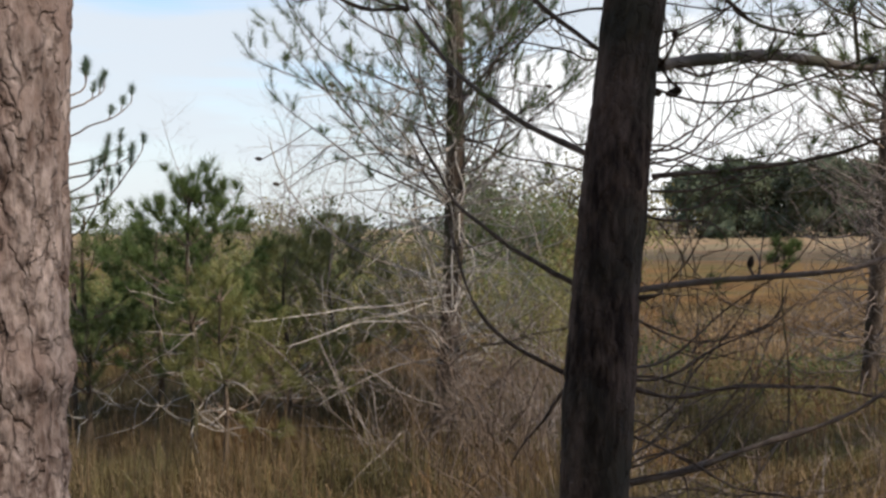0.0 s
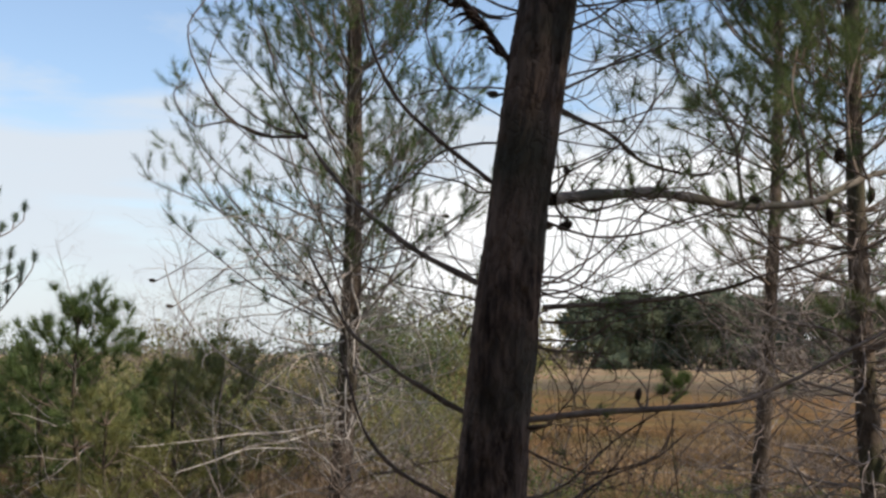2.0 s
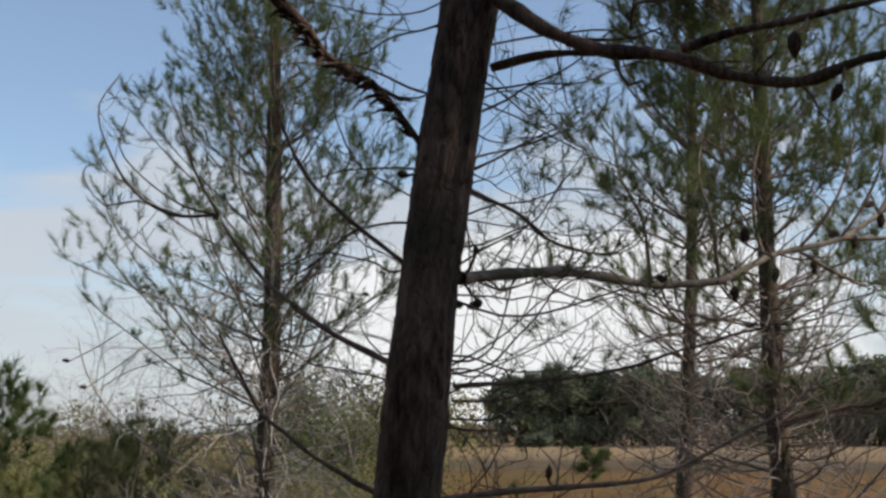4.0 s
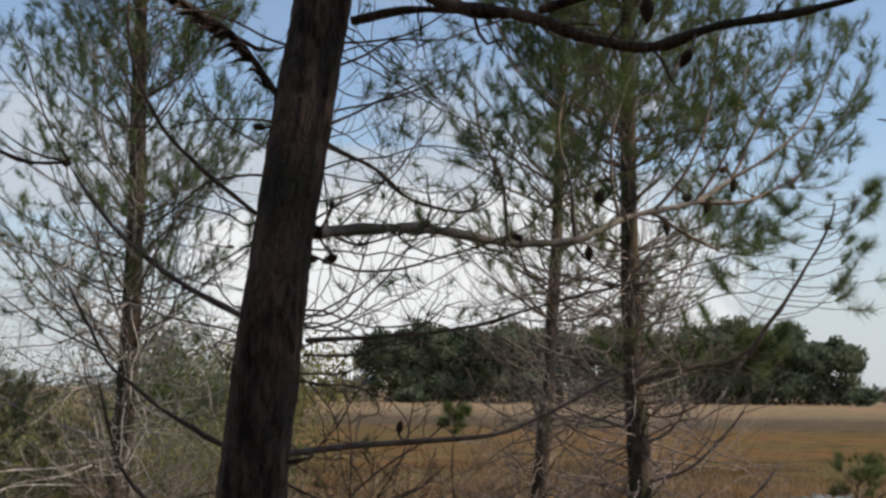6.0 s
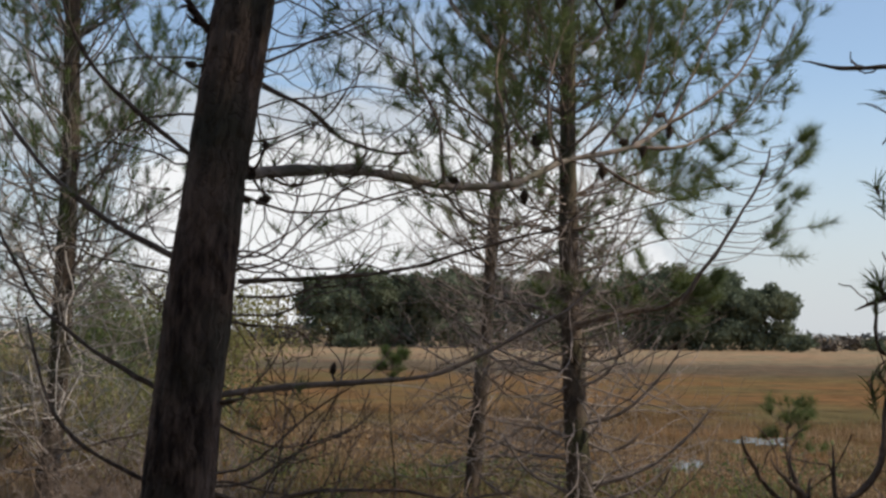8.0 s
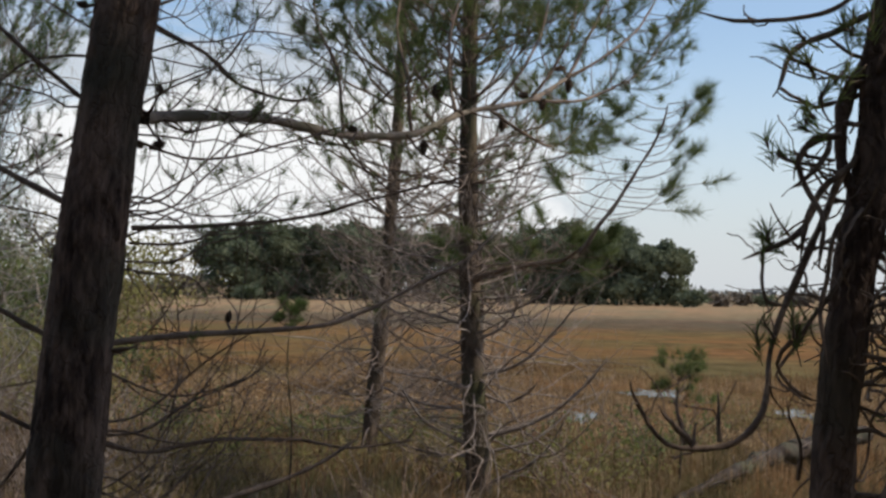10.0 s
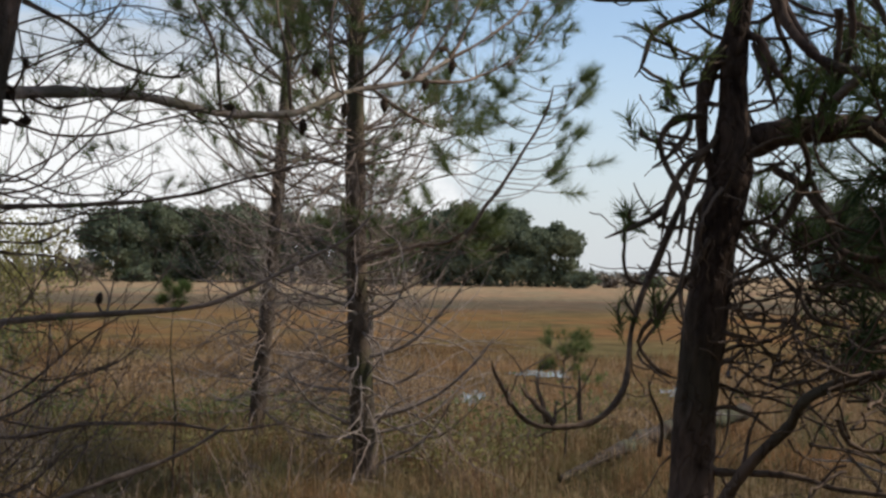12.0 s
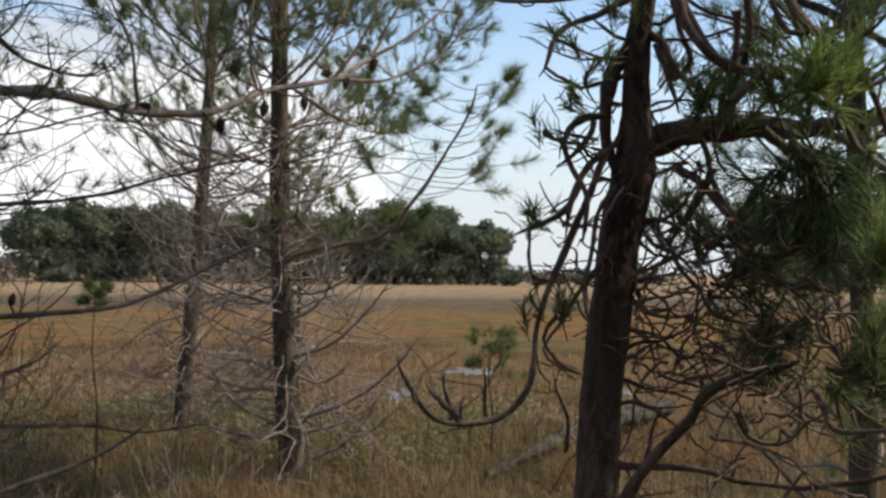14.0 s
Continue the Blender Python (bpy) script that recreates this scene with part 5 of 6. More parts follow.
def brush_pine(x, y, h, seed):
    """An open young pine whose upturned shoots end in compact brushes of needles."""
    rng = np.random.default_rng(seed)
    tree = thing("young_pine", (x, y, 0), "open young pine with blue-green brush tufts on upturned shoots", "tree", "young pines")
    path, rad = pine_trunk(tree, [(x, y, -0.1), (x + 0.02, y, h * 0.4), (x - 0.02, y, h * 0.7), (x, y, h)], 0.032, 0.01, BARK_THIN, rng, 12, 0.003, 0.03)
    crown, shoots = Geo(), []
    for k in range(12):
        z = h * (0.55 + 0.42 * k / 12)
        a = k * 2.4 if k % 2 else rng.uniform(-0.6, 0.5)
        i = int(np.argmin(abs(path[:, 2] - z)))
        b = sweep(path[i], (math.cos(a), math.sin(a), 0.12), (0.85 - 0.035 * k) * rng.uniform(0.6, 1.15), rng.uniform(0.3, 0.7), 0.12, rng, 10)
        g = Geo()
        g.tube(b, np.linspace(0.009, 0.004, 11), 5)
        for q in (6, 8, 10) if k % 3 else (7, 10):
            t = sweep(b[q], unit(b[q] - b[q - 1]) * 0.5 + rng.normal(size=3) * 0.25 + UP * 1.1, rng.uniform(0.10, 0.15), 1.2, 0.04, rng, 7)
            g.tube(t, np.linspace(0.005, 0.0035, 8), 4)
            shoots.append(t)
        part("branch", g, TWIG_BROWN, tree)
    shoots.append(path[np.linspace(len(path) - 5, len(path) - 1, 8).round().astype(int)] + UP * np.linspace(0, 0.02, 8)[:, None])
    brushes(crown, shoots, 170, 0.066, 0.0036, rng, 0.75, 1.45)
    part("crown", crown, NEEDLE_BLUE, tree, smooth=False, kind="stuff")


brush_pine(-2.86, 9.6, 2.8, 51)
small_trunk_pine((2.31, 8.45, 0), 1.45, 0.010, 52, "thin pine sapling with a round dark tuft", 1.27, (0.12, 0.12, 0.07), NEEDLE, 1.0, 60, 0.075, 0.0032, spacing=0.06, dead=False, twig_len=0.05, spread=1.5)
small_trunk_pine((5.6, 8.7, 0), 1.02, 0.012, 53, "pine sapling with upright green tufts by the pools", 0.66, (0.3, 0.28, 0.14), NEEDLE_OLIVE, 1.0, 50, 0.085, 0.0032, spacing=0.09, dead=False, twig_len=0.14)


def bare_shrub(x, y, h, spread, seed, mat=TWIG_GREY, stems=9, label="leafless thicket of arching pale grey stems", name="bare_shrub", thick=0.0058):
    """Arching leafless stems with many side shoots."""
    rng = np.random.default_rng(seed)
    bush = thing(name, (x, y, 0), label, "shrub", "leafless shrubs")
    for k in range(stems):
        a = 2 * np.pi * k / stems + rng.normal() * 0.4
        s = sweep((x + rng.normal() * 0.06, y + rng.normal() * 0.06, -0.04), (math.cos(a) * spread, math.sin(a) * spread, 1.3), h * rng.uniform(0.8, 1.4), -1.2 * rng.random() * spread, 0.15, rng, 10)
        s = smooth_path(s, 0.1)
        g = Geo()
        r = thick * (1 - 0.7 * along(s)[0])
        g.tube(s, r, 5)
        side_twigs(g, s, r, 0.2, h * 0.38, rng, 0.1, 0.26, 0.15, 0.6, 2)
        part("stem", g, mat, bush)


for k, (x, y, h, w) in enumerate([(-0.35, 8.3, 1.5, 0.9), (0.3, 8.0, 1.45, 0.7), (0.75, 8.6, 1.5, 0.8), (0.05, 7.2, 0.95, 0.8), (1.0, 7.4, 0.85, 0.8), (0.5, 6.2, 0.7, 0.9), (1.5, 9.3, 1.4, 0.7), (0.45, 7.6, 1.0, 0.4), (0.65, 7.9, 1.1, 0.4), (0.25, 8.5, 1.2, 0.4), (0.85, 8.2, 1.1, 0.45)]):
    bare_shrub(x, y, h, w, 300 + k, (TWIG_MID, TWIG_BROWN)[k % 2], 12)
for k, (x, y, h, w) in enumerate([(1.35, 5.2, 0.6, 1.0), (1.9, 6.0, 0.65, 1.0), (1.1, 6.4, 0.7, 0.9), (2.5, 7.0, 0.7, 0.9), (3.0, 7.9, 0.75, 0.8), (4.3, 8.0, 0.8, 0.7), (2.0, 4.6, 0.45, 1.1), (2.7, 5.6, 0.45, 1.0), (1.6, 5.0, 0.55, 1.1), (2.2, 5.4, 0.5, 1.1), (1.0, 5.7, 0.6, 1.0), (1.7, 6.6, 0.65, 1.0)]):
    bare_shrub(x, y, h, w, 320 + k, (TWIG_MID, TWIG_BROWN)[k % 2], 9, "low leafless brown thicket in the grass", thick=0.005)


for k, (deg, dist, h) in enumerate([(-8.0, 26, 3.4), (-6.9, 25, 3.7), (-5.4, 28, 3.3)]):
    bare_shrub(*bearing(deg, dist), h, 0.28, 350 + k, TWIG_MID, 4, "thin leafless tree beyond the scrub", "bare_tree", 0.014)
for k, (x, y, h) in enumerate([(4.3, 8.9, 0.95), (4.9, 9.6, 0.9), (3.0, 9.4, 0.85), (4.2, 7.3, 0.6), (5.2, 10.4, 0.85), (2.4, 8.3, 0.8), (3.9, 10.0, 0.9)]):
    bare_shrub(x, y, h, 0.35, 370 + k, TWIG_RUST, 7, "upright rusty-brown leafless shrub in the sedge", thick=0.0042)


# ---- the crooked pine close by ----
rng_d = np.random.default_rng(61)
pine_d = thing("crooked_pine", (D_ROW[0][0], D_ROW[0][1], 0), "small crooked pine with twisting branches and drooping needle tufts", "tree")
_ctrl = [(D_ROW[0][0] - 0.01, D_ROW[0][1], -0.1)] + D_ROW
path_d = thinned(smooth_path(_ctrl, 0.010), 1.2, 2.2)
rad_d = np.interp(path_d[:, 2], [-0.1, 0.6, 1.2, 1.62, 1.73, 1.82, 1.95, 2.32], [0.048, 0.038, 0.032, 0.029, 0.033, 0.021, 0.0165, 0.012])
rad_d = rad_d * (1 + 0.035 * np.sin(path_d[:, 2] * 17) + 0.02 * np.sin(path_d[:, 2] * 43))
part("trunk", bark_trunk(path_d, rad_d, 48, 0.0035, 0.017, rng_d), BARK_BROWN, pine_d)
note_wood(pine_d, path_d)


def d_limb(ctrl, r0, r1, twigs=0.25):
    g, path, rad = limb(pine_d, ctrl, r0, r1, None, rng_d, crook=0.0035, step=0.014, sides=10)
    side_twigs(g, path, rad, 0.12, 0.10, rng_d, 0.3, 0.32, twigs, 0.5, 1)
    part("branch", g, BARK_BROWN if r0 > 0.006 else TWIG_DARK, pine_d)
    return path


d_limb([(1.334, 1.393, 1.742), (1.365, 1.387, 1.770), (1.406, 1.372, 1.788), (1.453, 1.351, 1.797), (1.505, 1.323, 1.801), (1.567, 1.282, 1.796), (1.632, 1.234, 1.808), (1.704, 1.173, 1.828)], 0.0235, 0.0105)
d_limb([(1.333, 1.394, 1.917), (1.309, 1.406, 1.866), (1.297, 1.409, 1.820), (1.301, 1.400, 1.764), (1.311, 1.386, 1.716)], 0.0100, 0.0083)
d_limb([(1.311, 1.386, 1.782), (1.272, 1.396, 1.715), (1.243, 1.399, 1.649), (1.212, 1.402, 1.592), (1.187, 1.401, 1.536), (1.169, 1.395, 1.473), (1.154, 1.387, 1.419), (1.118, 1.393, 1.385), (1.064, 1.408, 1.376), (1.023, 1.414, 1.382), (0.992, 1.414, 1.408), (0.970, 1.409, 1.447), (0.960, 1.397, 1.469)], 0.0058, 0.003)
d_limb([(1.028, 1.359, 1.385), (1.011, 1.362, 1.409), (0.991, 1.365, 1.427), (0.979, 1.364, 1.444)], 0.0041, 0.0029)
d_limb([(1.020, 1.364, 1.386), (1.017, 1.370, 1.415), (1.013, 1.376, 1.433), (1.013, 1.380, 1.452)], 0.0037, 0.0030)
d_limb([(1.030, 1.358, 1.388), (1.032, 1.363, 1.408), (1.035, 1.367, 1.417)], 0.0034, 0.0026)
d_limb([(1.069, 1.358, 1.389), (1.070, 1.364, 1.417), (1.075, 1.366, 1.453)], 0.0034, 0.0027)
d_limb([(0.973, 1.378, 1.411), (0.966, 1.376, 1.424), (0.966, 1.371, 1.435)], 0.0030, 0.0026)
d_limb([(1.246, 1.397, 1.706), (1.220, 1.395, 1.668), (1.185, 1.399, 1.651), (1.141, 1.407, 1.636)], 0.0057, 0.0028)
d_limb([(1.161, 1.395, 1.648), (1.166, 1.406, 1.607), (1.178, 1.413, 1.580), (1.200, 1.413, 1.570), (1.234, 1.406, 1.564)], 0.0028, 0.0024)
d_limb([(1.275, 1.376, 1.807), (1.236, 1.391, 1.798), (1.212, 1.396, 1.764), (1.219, 1.379, 1.727), (1.232, 1.357, 1.687), (1.220, 1.354, 1.624)], 0.0049, 0.0032)
d_limb([(1.268, 1.381, 1.772), (1.230, 1.396, 1.778), (1.201, 1.404, 1.786)], 0.0033, 0.0020)
d_limb([(1.336, 1.392, 1.987), (1.276, 1.406, 1.952), (1.228, 1.409, 1.933), (1.198, 1.400, 1.904), (1.172, 1.387, 1.852)], 0.0058, 0.0028)
d_limb([(1.196, 1.383, 1.910), (1.249, 1.382, 1.894), (1.299, 1.383, 1.891)], 0.0028, 0.0016)
d_limb([(1.300, 1.382, 1.707), (1.270, 1.382, 1.665), (1.251, 1.375, 1.608), (1.231, 1.367, 1.553), (1.228, 1.348, 1.490)], 0.0041, 0.0020)
d_limb([(1.297, 1.384, 1.634), (1.266, 1.389, 1.585), (1.226, 1.401, 1.520), (1.192, 1.407, 1.472), (1.201, 1.385, 1.449), (1.215, 1.357, 1.427)], 0.0037, 0.0020)
d_limb([(1.192, 1.373, 1.521), (1.186, 1.398, 1.489), (1.222, 1.394, 1.448), (1.257, 1.389, 1.439)], 0.0036, 0.0024)
d_limb([(1.261, 1.448, 1.319), (1.254, 1.432, 1.371), (1.231, 1.428, 1.413), (1.215, 1.419, 1.443)], 0.0033, 0.0016)
d_limb([(1.349, 1.381, 1.933), (1.357, 1.359, 1.918), (1.371, 1.331, 1.870), (1.396, 1.293, 1.839), (1.414, 1.260, 1.824)], 0.0067, 0.0033)
d_limb([(1.349, 1.318, 1.987), (1.353, 1.292, 1.935), (1.369, 1.257, 1.887), (1.391, 1.214, 1.856), (1.422, 1.161, 1.855), (1.436, 1.123, 1.829), (1.448, 1.086, 1.792)], 0.0089, 0.0046)
d_limb([(1.391, 1.214, 1.972), (1.402, 1.220, 1.912), (1.403, 1.237, 1.860), (1.394, 1.262, 1.823), (1.397, 1.276, 1.761)], 0.0063, 0.0033)
d_limb([(1.290, 1.364, 1.232), (1.305, 1.332, 1.300), (1.324, 1.294, 1.347), (1.337, 1.262, 1.385), (1.343, 1.235, 1.422), (1.375, 1.183, 1.451), (1.410, 1.126, 1.469)], 0.0106, 0.0054)
d_limb([(1.324, 1.402, 1.300), (1.371, 1.325, 1.305), (1.437, 1.225, 1.292), (1.473, 1.146, 1.298), (1.503, 1.070, 1.320), (1.528, 0.993, 1.340)], 0.0050, 0.0027)
d_limb([(1.420, 1.116, 1.433), (1.415, 1.072, 1.387), (1.426, 1.010, 1.390), (1.426, 0.959, 1.406)], 0.0046, 0.0025)
d_limb([(1.385, 1.220, 1.391), (1.402, 1.217, 1.359), (1.436, 1.198, 1.350), (1.464, 1.184, 1.371), (1.474, 1.189, 1.417), (1.465, 1.212, 1.454)], 0.0043, 0.0028)
d_limb([(1.420, 1.388, 1.738), (1.435, 1.349, 1.711), (1.455, 1.304, 1.652), (1.453, 1.279, 1.595), (1.484, 1.221, 1.571), (1.522, 1.153, 1.557)], 0.0060, 0.0033)
d_limb([(1.412, 1.329, 1.779), (1.433, 1.328, 1.734), (1.423, 1.353, 1.694), (1.409, 1.381, 1.644), (1.405, 1.401, 1.586)], 0.0050, 0.0026)
d_limb([(1.393, 1.142, 1.951), (1.401, 1.099, 1.893), (1.420, 1.042, 1.850), (1.423, 1.002, 1.761), (1.417, 0.970, 1.689)], 0.0061, 0.0029)
d_limb([(1.442, 1.234, 1.784), (1.487, 1.204, 1.729), (1.505, 1.200, 1.666), (1.491, 1.228, 1.611), (1.453, 1.279, 1.619), (1.437, 1.307, 1.643)], 0.0073, 0.0042)
d_limb([(1.287, 1.337, 2.008), (1.244, 1.356, 1.975), (1.183, 1.387, 1.961), (1.113, 1.420, 1.963), (1.071, 1.433, 1.977)], 0.0037, 0.0024)
d_limb([(1.323, 1.390, 1.922), (1.290, 1.402, 1.935), (1.266, 1.407, 1.961)], 0.0037, 0.0021)
d_limb([(1.184, 1.391, 1.869), (1.214, 1.383, 1.850), (1.241, 1.376, 1.845)], 0.0024, 0.0016)
d_limb([(1.214, 1.383, 1.844), (1.234, 1.387, 1.823), (1.262, 1.385, 1.808)], 0.0024, 0.0016)
d_limb([(1.241, 1.376, 1.865), (1.249, 1.382, 1.840), (1.269, 1.380, 1.821)], 0.0024, 0.0016)
d_limb([(1.269, 1.380, 1.808), (1.231, 1.395, 1.790), (1.211, 1.397, 1.765), (1.204, 1.390, 1.741)], 0.0041, 0.0024)
d_limb([(1.262, 1.385, 1.801), (1.251, 1.376, 1.780), (1.222, 1.381, 1.748), (1.195, 1.383, 1.727)], 0.0049, 0.0032)
d_limb([(1.181, 1.393, 1.777), (1.215, 1.394, 1.765), (1.267, 1.381, 1.761)], 0.0028, 0.0020)
d_limb([(1.278, 1.373, 1.757), (1.248, 1.383, 1.729), (1.225, 1.387, 1.688), (1.213, 1.384, 1.632)], 0.0057, 0.0032)
d_limb([(1.212, 1.384, 1.761), (1.217, 1.380, 1.734), (1.232, 1.370, 1.696)], 0.0032, 0.0024)
d_limb([(1.385, 1.365, 1.992), (1.398, 1.354, 1.938), (1.409, 1.345, 1.893), (1.391, 1.361, 1.866)], 0.0050, 0.0034)
d_limb([(1.368, 1.328, 1.983), (1.384, 1.307, 1.929), (1.396, 1.290, 1.894), (1.410, 1.271, 1.869), (1.420, 1.255, 1.832)], 0.0066, 0.0049)
d_limb([(1.355, 1.364, 1.915), (1.361, 1.350, 1.879), (1.368, 1.336, 1.840), (1.368, 1.327, 1.809)], 0.0046, 0.0033)
d_limb([(1.402, 1.244, 1.948), (1.407, 1.249, 1.922), (1.409, 1.256, 1.881), (1.407, 1.267, 1.835)], 0.0052, 0.0037)
d_limb([(1.361, 1.372, 1.922), (1.407, 1.333, 1.925), (1.457, 1.289, 1.937), (1.493, 1.254, 1.927)], 0.0029, 0.0021)
d_limb([(1.358, 1.203, 1.815), (1.381, 1.171, 1.850), (1.395, 1.146, 1.839), (1.410, 1.119, 1.818), (1.421, 1.097, 1.795), (1.439, 1.066, 1.790)], 0.0058, 0.0038)
d_limb([(1.414, 1.192, 1.955), (1.431, 1.175, 1.912), (1.453, 1.153, 1.908), (1.476, 1.129, 1.910), (1.484, 1.120, 1.942)], 0.0043, 0.0032)
d_limb([(1.469, 1.208, 1.972), (1.508, 1.143, 1.925), (1.529, 1.095, 1.894), (1.549, 1.046, 1.869)], 0.0073, 0.0051)
d_limb([(1.445, 1.088, 1.775), (1.456, 1.067, 1.737), (1.469, 1.042, 1.717), (1.487, 1.011, 1.680)], 0.0058, 0.0038)
d_limb([(1.461, 1.353, 1.737), (1.445, 1.366, 1.695), (1.424, 1.385, 1.658), (1.405, 1.401, 1.645)], 0.0043, 0.0030)
d_limb([(1.441, 1.343, 1.727), (1.456, 1.317, 1.677), (1.467, 1.293, 1.636), (1.505, 1.242, 1.623)], 0.0059, 0.0038)
d_limb([(1.465, 1.212, 1.556), (1.484, 1.179, 1.572), (1.497, 1.150, 1.595)], 0.0033, 0.0020)
d_limb([(1.435, 1.213, 1.493), (1.463, 1.158, 1.519), (1.478, 1.112, 1.531), (1.495, 1.064, 1.537)], 0.0036, 0.0023)
d_limb([(1.408, 1.398, 1.636), (1.413, 1.378, 1.594), (1.430, 1.347, 1.553), (1.434, 1.327, 1.520), (1.472, 1.275, 1.506)], 0.0039, 0.0025)


def d_curls(low, high, count, left, right, reach, seed, tufts=0.5):
    """Crooked side shoots from the trunk, many with a tuft at the end."""
    rng = np.random.default_rng(seed)
    c = Geo()
    for k in range(count):
        z = rng.uniform(low, high)
        i = int(np.argmin(abs(path_d[:, 2] - z)))
        a = radians(rng.uniform(left, right))
        d = np.array([math.cos(a), math.sin(a), rng.uniform(-0.5, 0.5)])
        t = smooth_path(sweep(path_d[i], d, reach * rng.uniform(0.5, 1.25), rng.uniform(-0.8, 1.0), 0.32, rng, 9), 0.018)
        r = rng.uniform(0.0022, 0.0046) * (1 - 0.78 * along(t)[0])
        g = Geo()
        g.tube(t, r * (1 + 0.12 * rng.normal(size=len(r))), 7)
        tips, ways = side_twigs(g, t, r, 0.09, 0.09, rng, 0.4, 0.3, 0.3, 0.6, 1)
        part("branch", g, TWIG_DARK, pine_d)
        keep = rng.random(len(tips)) < tufts
        needles(c, np.array(tips)[keep], np.array(ways)[keep], 22, 0.034, 1.15, 0.0012, rng, 0.02, True)
    part("needles", c, NEEDLE, pine_d, smooth=False, kind="stuff")


def d_tangle(centre, size, count, length, seed):
    """Dead curling twigs caught in one another under the crown."""
    rng = np.random.default_rng(seed)
    g = Geo()
    for k in range(count):
        p = np.array(centre) + (rng.random(3) - 0.5) * size
        t = sweep(p, rng.normal(size=3) * [1, 1, 0.5], length * rng.uniform(0.5, 1.3), 0.5 * rng.normal(), 0.24, rng, 12)
        t = smooth_path(t, 0.02)
        r = rng.uniform(0.0012, 0.0029)
        g.tube(t, np.linspace(r, r * 0.5, len(t)), 5)
    part("twig_tangle", g, TWIG_DARK, pine_d, "tangle of curling reddish-brown dead twigs", kind="stuff")


def spray(tree, at, way, count, length, mat, seed, shoots=7, reach=0.10, width=0.0016):
    """A bunch of leafy shoots at the end of a branch."""
    rng = np.random.default_rng(seed)
    g, c, tips, ways = Geo(), Geo(), [], []
    for k in range(shoots):
        w = unit(unit(way) + rng.normal(size=3) * 0.55)
        t = sweep(np.array(at) + rng.normal(size=3) * 0.01, w, reach * rng.uniform(0.6, 1.3), 0.4, 0.1, rng, 6)
        g.tube(t, np.linspace(0.003, 0.0016, 7), 5)
        tips += [t[-1], t[4]]
        ways += [t[-1] - t[-2], t[4] - t[3]]
    needles(c, tips, ways, count, length, 1.0, width, rng, 0.045, True)
    part("shoot", g, TWIG_DARK, tree, kind="stuff")
    part("needles", c, mat, tree, smooth=False, kind="stuff")


d_curls(1.5, 1.95, 14, 100, 200, 0.16, 91, 0.12)
d_curls(1.45, 2.0, 26, -60, 60, 0.24, 92, 0.2)
d_curls(1.2, 1.55, 14, -70, 70, 0.26, 93, 0.1)
spray(pine_d, (1.245, 1.373, 1.874), (-0.2, 0, 0.6), 20, 0.034, NEEDLE_OLIVE, 500, 4, 0.03)
spray(pine_d, (1.297, 1.384, 1.953), (0.1, 0, 0.6), 20, 0.034, NEEDLE_OLIVE, 501, 4, 0.03)
spray(pine_d, (1.205, 1.377, 1.924), (-0.5, 0, 0.5), 16, 0.032, NEEDLE_OLIVE, 502, 3, 0.02)
spray(pine_d, (1.219, 1.379, 1.823), (-0.5, 0, 0.3), 16, 0.032, NEEDLE, 503, 3, 0.02)
spray(pine_d, (1.191, 1.410, 1.788), (-0.6, 0.2, 0.5), 18, 0.036, NEEDLE, 504, 2, 0.01)
spray(pine_d, (1.173, 1.386, 1.659), (-0.2, 0, 1), 24, 0.038, NEEDLE_OLIVE, 505, 2, 0.02)
spray(pine_d, (1.219, 1.391, 1.520), (0.1, 0, 0.6), 20, 0.036, NEEDLE_OLIVE, 506, 3, 0.03)
spray(pine_d, (1.151, 1.389, 1.505), (-0.5, 0, 0.6), 16, 0.034, NEEDLE_OLIVE, 507, 2, 0.03)
spray(pine_d, (1.375, 1.374, 1.859), (0.1, 0, 0.5), 14, 0.050, NEEDLE_OLIVE, 508, 4, 0.05)
spray(pine_d, (1.397, 1.407, 1.912), (0.2, 0, 0.5), 10, 0.045, NEEDLE, 509, 3, 0.04)
spray(pine_d, (1.379, 1.292, 1.817), (0.1, 0, 0.8), 26, 0.050, NEEDLE, 510, 6, 0.05)
spray(pine_d, (1.392, 1.253, 1.806), (0.1, -0.1, 0.6), 26, 0.050, NEEDLE, 511, 6, 0.05)
spray(pine_d, (1.425, 1.318, 1.856), (0.1, 0, 0.6), 18, 0.050, NEEDLE_OLIVE, 512, 4, 0.05)
# sprays on the sunny side take the needle colour with painted sunlight
spray(pine_d, (1.311, 1.012, 1.792), (0.15, -0.3, 0.9), 26, 0.070, NEEDLE_SUNLIT, 513, 8, 0.05)
spray(pine_d, (1.384, 1.037, 1.807), (0.4, -0.2, 0.8), 20, 0.065, NEEDLE_SUNLIT, 514, 6, 0.05)
spray(pine_d, (1.399, 1.137, 1.824), (0.1, 0, 0.8), 18, 0.060, NEEDLE_OLIVE, 515, 5, 0.05)
# hanging inner sprays wear the needle colour darkened for shade
spray(pine_d, (1.413, 1.151, 1.767), (0.2, -0.1, -0.6), 26, 0.065, NEEDLE_SHADED, 516, 9, 0.09)
spray(pine_d, (1.443, 1.120, 1.743), (0.2, -0.1, -0.7), 26, 0.065, NEEDLE_SHADED, 517, 9, 0.09)
spray(pine_d, (1.471, 1.177, 1.703), (0.1, 0, -0.6), 24, 0.065, NEEDLE_SHADED, 518, 8, 0.08)
spray(pine_d, (1.462, 1.215, 1.728), (-0.1, 0, -0.5), 20, 0.060, NEEDLE_SHADED, 519, 6, 0.07)
spray(pine_d, (1.492, 1.126, 1.716), (0.4, 0, -0.3), 20, 0.060, NEEDLE_SHADED, 520, 6, 0.08)
